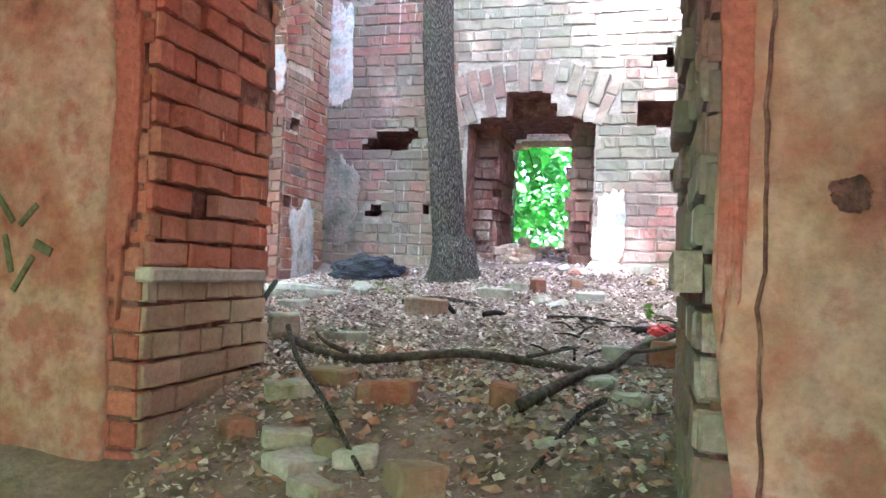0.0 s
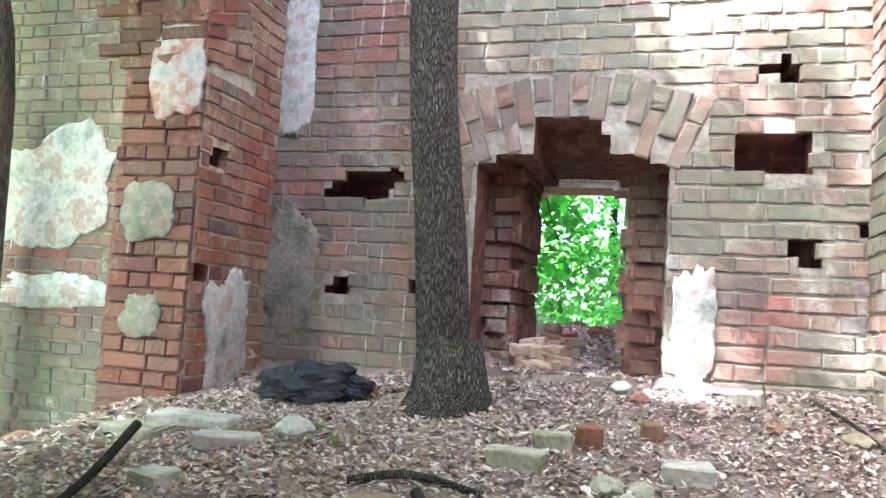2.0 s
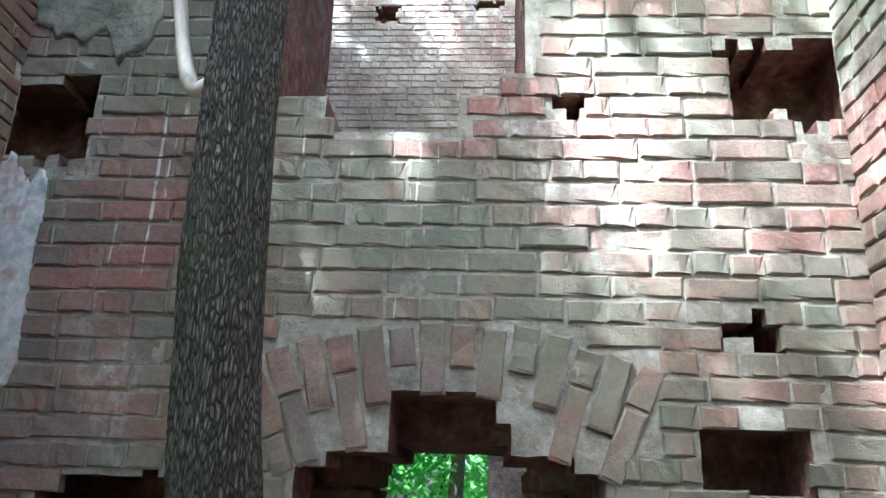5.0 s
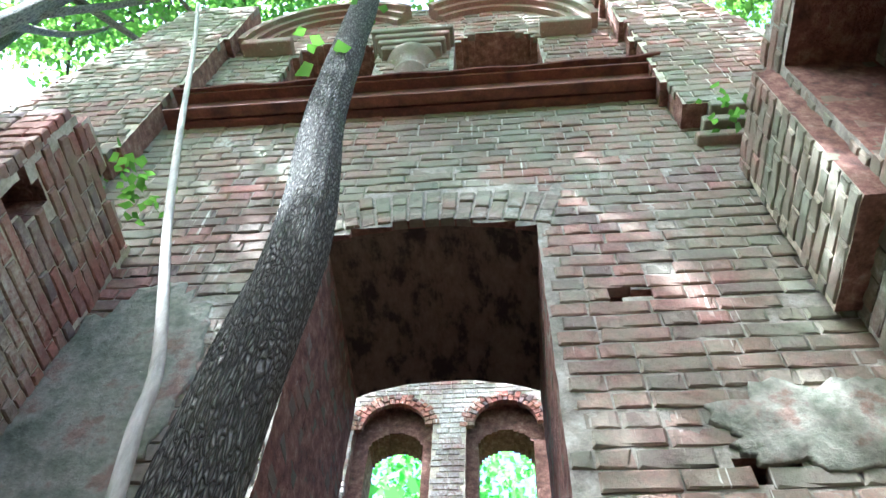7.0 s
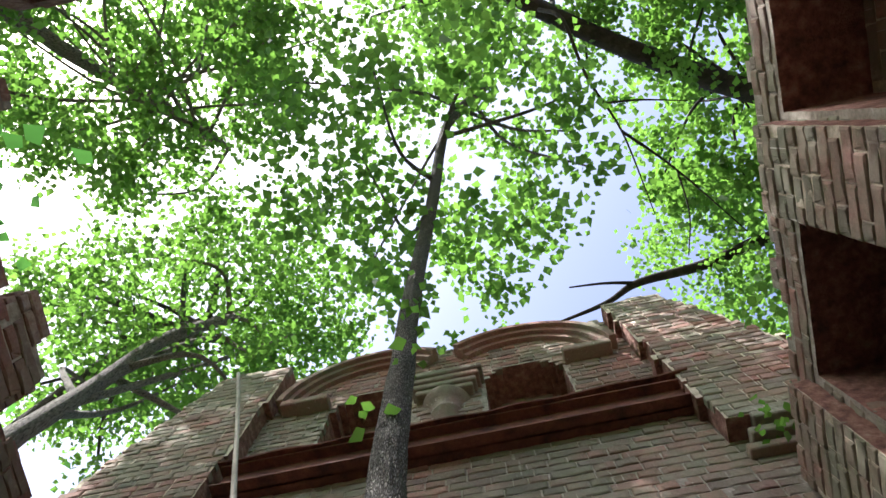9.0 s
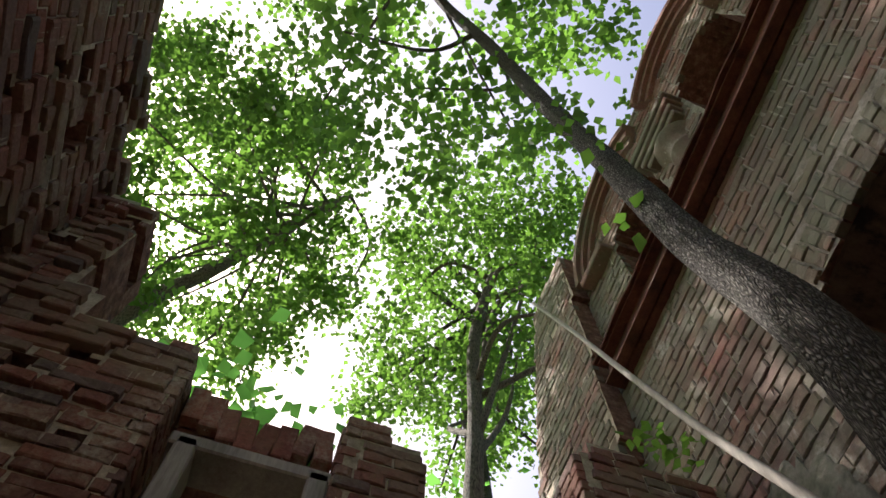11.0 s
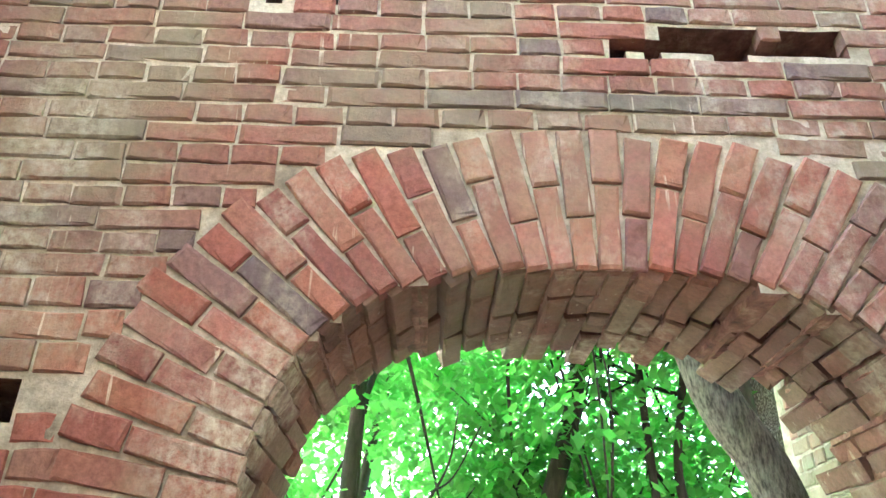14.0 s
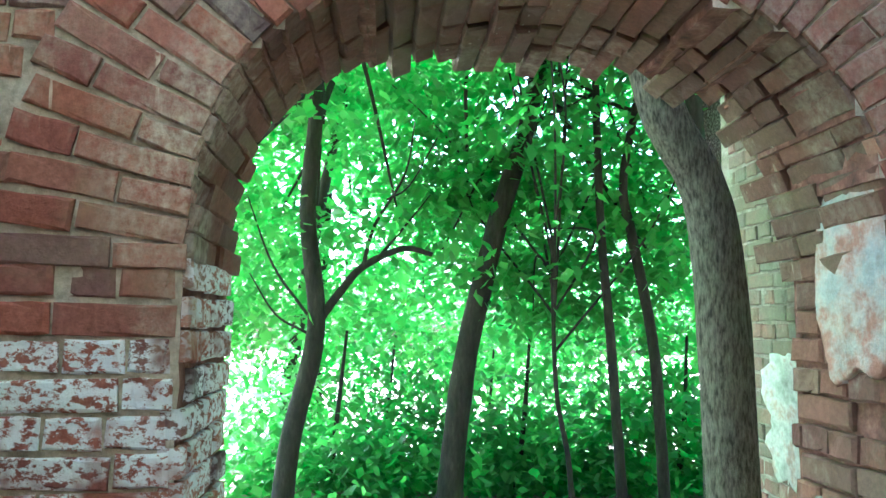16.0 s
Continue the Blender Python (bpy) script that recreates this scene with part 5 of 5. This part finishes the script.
ROCKS = ((-1.33, 6.28, 0.16, stone, "rounded pale stone"), (-0.10, 6.02, 0.12, block_mossy, "grey-green stone"), (0.0, 6.06, 0.10, block_mossy, "grey-green stone"), (0.60, 5.78, 0.15, soil, "dark clod of earth"),
         (-0.03, 5.92, 0.08, stone, "small grey stone"), (0.55, 5.05, 0.16, stone, "rubble stone"), (-0.37, 3.68, 0.11, brick_loose, "red brick lump"), (0.08, 7.40, 0.16, stone, "white plaster lump"), (0.2, 7.36, 0.14, stone, "white plaster lump"),
         (-0.05, 7.15, 0.10, brick_loose, "red brick lump"), (-0.14, 7.30, 0.13, stone, "rubble stone"), (0.78, 6.8, 0.12, brick_loose, "red brick lump"), (0.5, 6.9, 0.08, brick_loose, "red brick lump"), (-1.9, 5.1, 0.2, block_mossy, "mossy stone"), (-2.3, 5.6, 0.2, block_mossy, "mossy stone"), (-2.6, 6.2, 0.18, brick_loose, "brick lump"), (-3.0, 7.1, 0.16, brick_loose, "pale brick lump"))
for k, (x, y, s, mat, label) in enumerate(ROCKS):
    ob = tagged(new("loose_stone", rock(s, k * 1.7 + 2, mat)), label + " on the leaf litter", "stone", "loose masonry on the ground")
    ob.matrix_world = pose(x, y, rest(x, y, s * 0.12), 0, 0, k * 61)

# rubble heaped in the doorway
g = np.random.default_rng(17)
for k in range(46):
    x, y = -0.72 + abs(g.normal(0, 0.16)), 7.6 + g.uniform(0, 0.9)
    if k > 30:
        x, y = g.uniform(-0.9, 0.0), 8.2 + g.uniform(0, 2.8)
    h = max(0.0, 0.22 - (x + 0.95) * 0.35) if k <= 30 else 0.0
    ob = tagged(new("rubble_brick", worn_block(g.uniform(0.08, 0.2), g.uniform(0.07, 0.12), 0.06, 100 + k, brick_loose)), "broken brick heaped in the doorway", "brick", "rubble in the doorway")
    ob.matrix_world = pose(x, y, rest(x, y) + h * g.random() - 0.01, g.uniform(-15, 15), g.uniform(-15, 15), g.uniform(0, 180))
mound = []
for j in range(17):
    for i in range(13):
        x, y = -0.97 + 0.05 * i, 7.5 + 0.06 * j
        mound.append((x, y, ground_z(x, y) - 0.04 + max(0.0, 0.20 - 0.42 * (i * 0.05)) * math.sin(math.pi * j / 16) + 0.02 * noise.noise(Vector((x * 9, y * 9, 3)))))
tagged(new("rubble_heap", mesh_of("rubble_heap", mound, [(j * 13 + i, j * 13 + i + 1, j * 13 + i + 14, j * 13 + i + 13) for j in range(16) for i in range(12)], soil, True)), "low heap of earth and brick rubble in the doorway", "rubble")

# small rubble and litter
g = np.random.default_rng(23)
n = 2200
verts, faces = [], []
for k in range(n):
    if k < 1500:
        x, y = g.uniform(-0.9, 0.6), g.uniform(3.3, 4.7)
    elif k < 1850:
        x, y = g.uniform(-2.0, -0.9), g.uniform(4.3, 6.4)
    else:
        x, y = g.uniform(-0.9, 0.05), g.uniform(7.3, 11)
    s = g.uniform(0.005, 0.022)
    p = Vector((x, y, ground_z(x, y) + s * 0.3))
    b = len(verts)
    for v in ((1, 0, 0), (0, 1, 0), (-1, 0, 0), (0, -1, 0), (0.2, 0.1, 0.8), (0, 0, -0.6)):
        verts.append(p + Vector(v) * s + Vector(g.normal(0, s * 0.25, 3)))
    faces += [(b, b + 1, b + 4), (b + 1, b + 2, b + 4), (b + 2, b + 3, b + 4), (b + 3, b, b + 4), (b + 1, b, b + 5), (b + 2, b + 1, b + 5), (b + 3, b + 2, b + 5), (b, b + 3, b + 5)]
pebble_mat, pt, pb = nodes_of("crumbled_masonry", 0.95)
pt.links.new(ramp(pt, pt.nodes.new("ShaderNodeNewGeometry").outputs["Random Per Island"], [(0, (0.16, 0.12, 0.09)), (0.4, (0.36, 0.28, 0.20)), (0.7, (0.42, 0.20, 0.13)), (1, (0.55, 0.52, 0.45))]), pb.inputs["Base Color"])
tagged(new("rubble_crumbs", mesh_of("rubble_crumbs", verts, faces, pebble_mat)), "crumbs of brick and mortar scattered on the soil", "rubble", kind="stuff")


def litter(n, x0, x1, y0, y1, size, seed):
    g = np.random.default_rng(seed)
    x, y = g.uniform(x0, x1, n), g.uniform(y0, y1, n)
    z = np.array([ground_z(a, b) for a, b in zip(x, y)]) + g.uniform(0.002, 0.016, n)
    a, s = g.uniform(0, 2 * np.pi, n), (size * g.uniform(0.5, 1.5, n))[:, None]
    p = np.stack([x, y, z], 1)
    al = np.stack([np.cos(a), np.sin(a), g.normal(0, 0.35, n)], 1)
    si = np.stack([-np.sin(a), np.cos(a), g.normal(0, 0.35, n)], 1) * g.uniform(0.3, 0.6, n)[:, None]
    return np.stack([p - al * s, p + si * s, p + al * s, p - si * s], 1).reshape(-1, 3), n


parts = [litter(46000, -2.1, 0.95, 4.2, 7.4, 0.0115, 1), litter(2500, -2.1, 0.95, 4.4, 7.4, 0.020, 5), litter(3500, -0.95, 0.6, 3.2, 4.4, 0.010, 2), litter(5000, -0.95, 0.3, 7.4, 11.5, 0.022, 3), litter(6000, -4.5, -2.1, 4.5, 7.4, 0.022, 4)]
tagged(new("leaf_litter", quads_mesh("leaf_litter", np.concatenate([p for p, _ in parts]), sum(k for _, k in parts), 4, litter_mat)), "dry brown fallen leaves and wood chips covering the floor", "leaf litter", kind="stuff")


def stick(points, r0, r1, material, label, name="stick", category="branch"):
    p0 = Vector(points[0])
    ob = thing(name, *p0, label, category)
    child("wood", limb_mesh("wood", [Vector(p) - p0 for p in points], r0, r1, material, 9, 6, 0.25, p0.x * 5), ob)
    return ob


def on_ground(pts, r):
    return [(x, y, ground_z(x, y) + r + up) for x, y, up in pts]


fallen = stick(on_ground([(-1.0, 4.62, 0.03), (-0.60, 4.36, 0.0), (-0.17, 4.54, 0.02), (0.30, 4.62, 0.0), (0.45, 4.8, 0.05), (0.66, 4.98, 0.10)], 0.02), 0.020, 0.014, twig_bark, "long dark fallen branch lying across the passage", "fallen_branch")
for pts, r in (((((-0.62, 4.37, 0.03), (-0.75, 4.46, 0.05), (-0.86, 4.60, 0.07))), 0.012), ((((0.05, 4.57, 0.03), (0.16, 4.70, 0.04), (0.22, 4.86, 0.03))), 0.009), ((((0.42, 4.76, 0.06), (0.56, 4.74, 0.08), (0.68, 4.80, 0.10))), 0.011)):
    child("side_twig", limb_mesh("side_twig", [Vector(p) - fallen.location for p in on_ground(pts, 0.01)], r, 0.005, twig_bark, 7), fallen)
stick(on_ground([(-0.90, 4.42, 0.12), (-0.70, 4.12, 0.07), (-0.45, 3.82, 0.04), (-0.22, 3.56, 0.02)], 0.010), 0.011, 0.007, bark, "thin broken stick leaning on the wall end")
stick(on_ground([(0.12, 4.04, 0.0), (0.20, 4.28, 0.01), (0.30, 4.50, 0.03)], 0.02), 0.023, 0.018, twig_bark, "short dark rotten log", "log", "log")
stick(on_ground([(0.22, 3.70, 0.0), (0.30, 4.05, 0.01), (0.37, 4.22, 0.02)], 0.010), 0.009, 0.011, bark, "straight grey stick on the soil")
stick(on_ground([(-0.02, 5.60, 0.0), (0.08, 5.63, 0.0), (0.19, 5.66, 0.0)], 0.01), 0.011, 0.009, bark_dark, "short dark twig on the litter")
stick(on_ground([(-0.33, 5.47, 0.0), (-0.28, 5.51, 0.01), (-0.23, 5.53, 0.0)], 0.014), 0.016, 0.012, bark_dark, "short stub of a branch on the litter")
stick(on_ground([(-0.89, 5.80, 0.0), (-0.70, 5.84, 0.01), (-0.45, 5.80, 0.0)], 0.013), 0.015, 0.012, bark, "grey stick on the litter")
stick(on_ground([(-0.60, 5.62, 0.04), (-0.48, 5.45, 0.0)], 0.012), 0.02, 0.012, bark_dark, "dark bark piece leaning on a brick", "bark_piece")
stick(on_ground([(-1.63, 5.38, 0.0), (-1.68, 5.6, 0.04), (-1.74, 5.86, 0.12)], 0.015), 0.014, 0.018, bark_dark, "dark stick leaning on stones")
stick(on_ground([(0.42, 5.40, 0.0), (0.68, 5.50, 0.01), (0.9, 5.52, 0.02)], 0.016), 0.020, 0.013, bark_dark, "dark branch end by the east wall")
stick(on_ground([(0.69, 7.28, 0.0), (0.80, 6.95, 0.01), (0.87, 6.66, 0.0)], 0.01), 0.010, 0.008, bark, "thin pale stick by the wall")
g = np.random.default_rng(61)
for k in range(22):
    x, y, a, l = g.uniform(0.1, 0.7), g.uniform(4.7, 5.6), g.uniform(0, math.pi), g.uniform(0.08, 0.22)
    stick(on_ground([(x, y, 0), (x + l * 0.5 * math.cos(a), y + l * 0.5 * math.sin(a), 0.015), (x + l * math.cos(a), y + l * math.sin(a), 0.0)], 0.005), 0.006, 0.004, bark_dark if k % 2 else bark, "thin dry twig in the rubble", "twig", "twig")


def rubbish_bag():
    bm = bmesh.new()
    bmesh.ops.create_icosphere(bm, subdivisions=5, radius=1.0)
    for v in bm.verts:
        d = v.co.copy()
        k = 1 + 0.30 * noise.noise(d * 2.1) + 0.16 * abs(noise.noise(d * 5.0)) + 0.08 * abs(noise.noise(d * 11))
        v.co = Vector((d.x * 0.24 * k, d.y * 0.13 * k, max(-0.06, d.z * 0.11 * k)))
    ob = tagged(new("rubbish_bag", bm_mesh("rubbish_bag", bm, plastic, False)), "crumpled black plastic rubbish bag in the corner", "bag")
    ob.matrix_world = pose(-1.50, 6.78, rest(-1.5, 6.78, 0.05), 0, 0, 8)


rubbish_bag()
bm = bmesh.new()
bmesh.ops.create_icosphere(bm, subdivisions=3, radius=0.05)
for v in bm.verts:
    v.co = v.co * (1 + 0.6 * noise.noise(v.co * 40)) * 1.0
    v.co.z *= 0.5
ob = tagged(new("wrapper", bm_mesh("wrapper", bm, paper_red)), "crumpled red wrapper on the rubble pile", "litter")
ob.matrix_world = pose(0.55, 5.02, rest(0.55, 5.02, 0.10))

# small plants
for x, y, n, s in ((0.50, 5.75, 6, 0.05), (-1.2, 6.2, 5, 0.05), (-0.9, 4.9, 5, 0.05)):
    tagged(new("seedling", leaf_cloud("seedling", [(x, y, ground_z(x, y) + 0.04)], n, 0.03, s, leaf_near, int(x * 50 + 200))), "small green seedling in the litter", "plant", kind="stuff")
for k, (x, y, z) in enumerate(((-2.05, 7.2, 6.12), (-2.1, 7.05, 6.15), (0.9, 7.3, 6.9), (0.9, 6.6, 6.85), (-0.4, 7.4, 10.1), (-0.9, 7.4, 10.0))):
    tagged(new("wall_plant", leaf_cloud("wall_plant", [(x, y, z)], 24, 0.08, 0.06, leaf_near, 300 + k)), "bright green plant rooted on the broken wall top", "plant", kind="stuff")
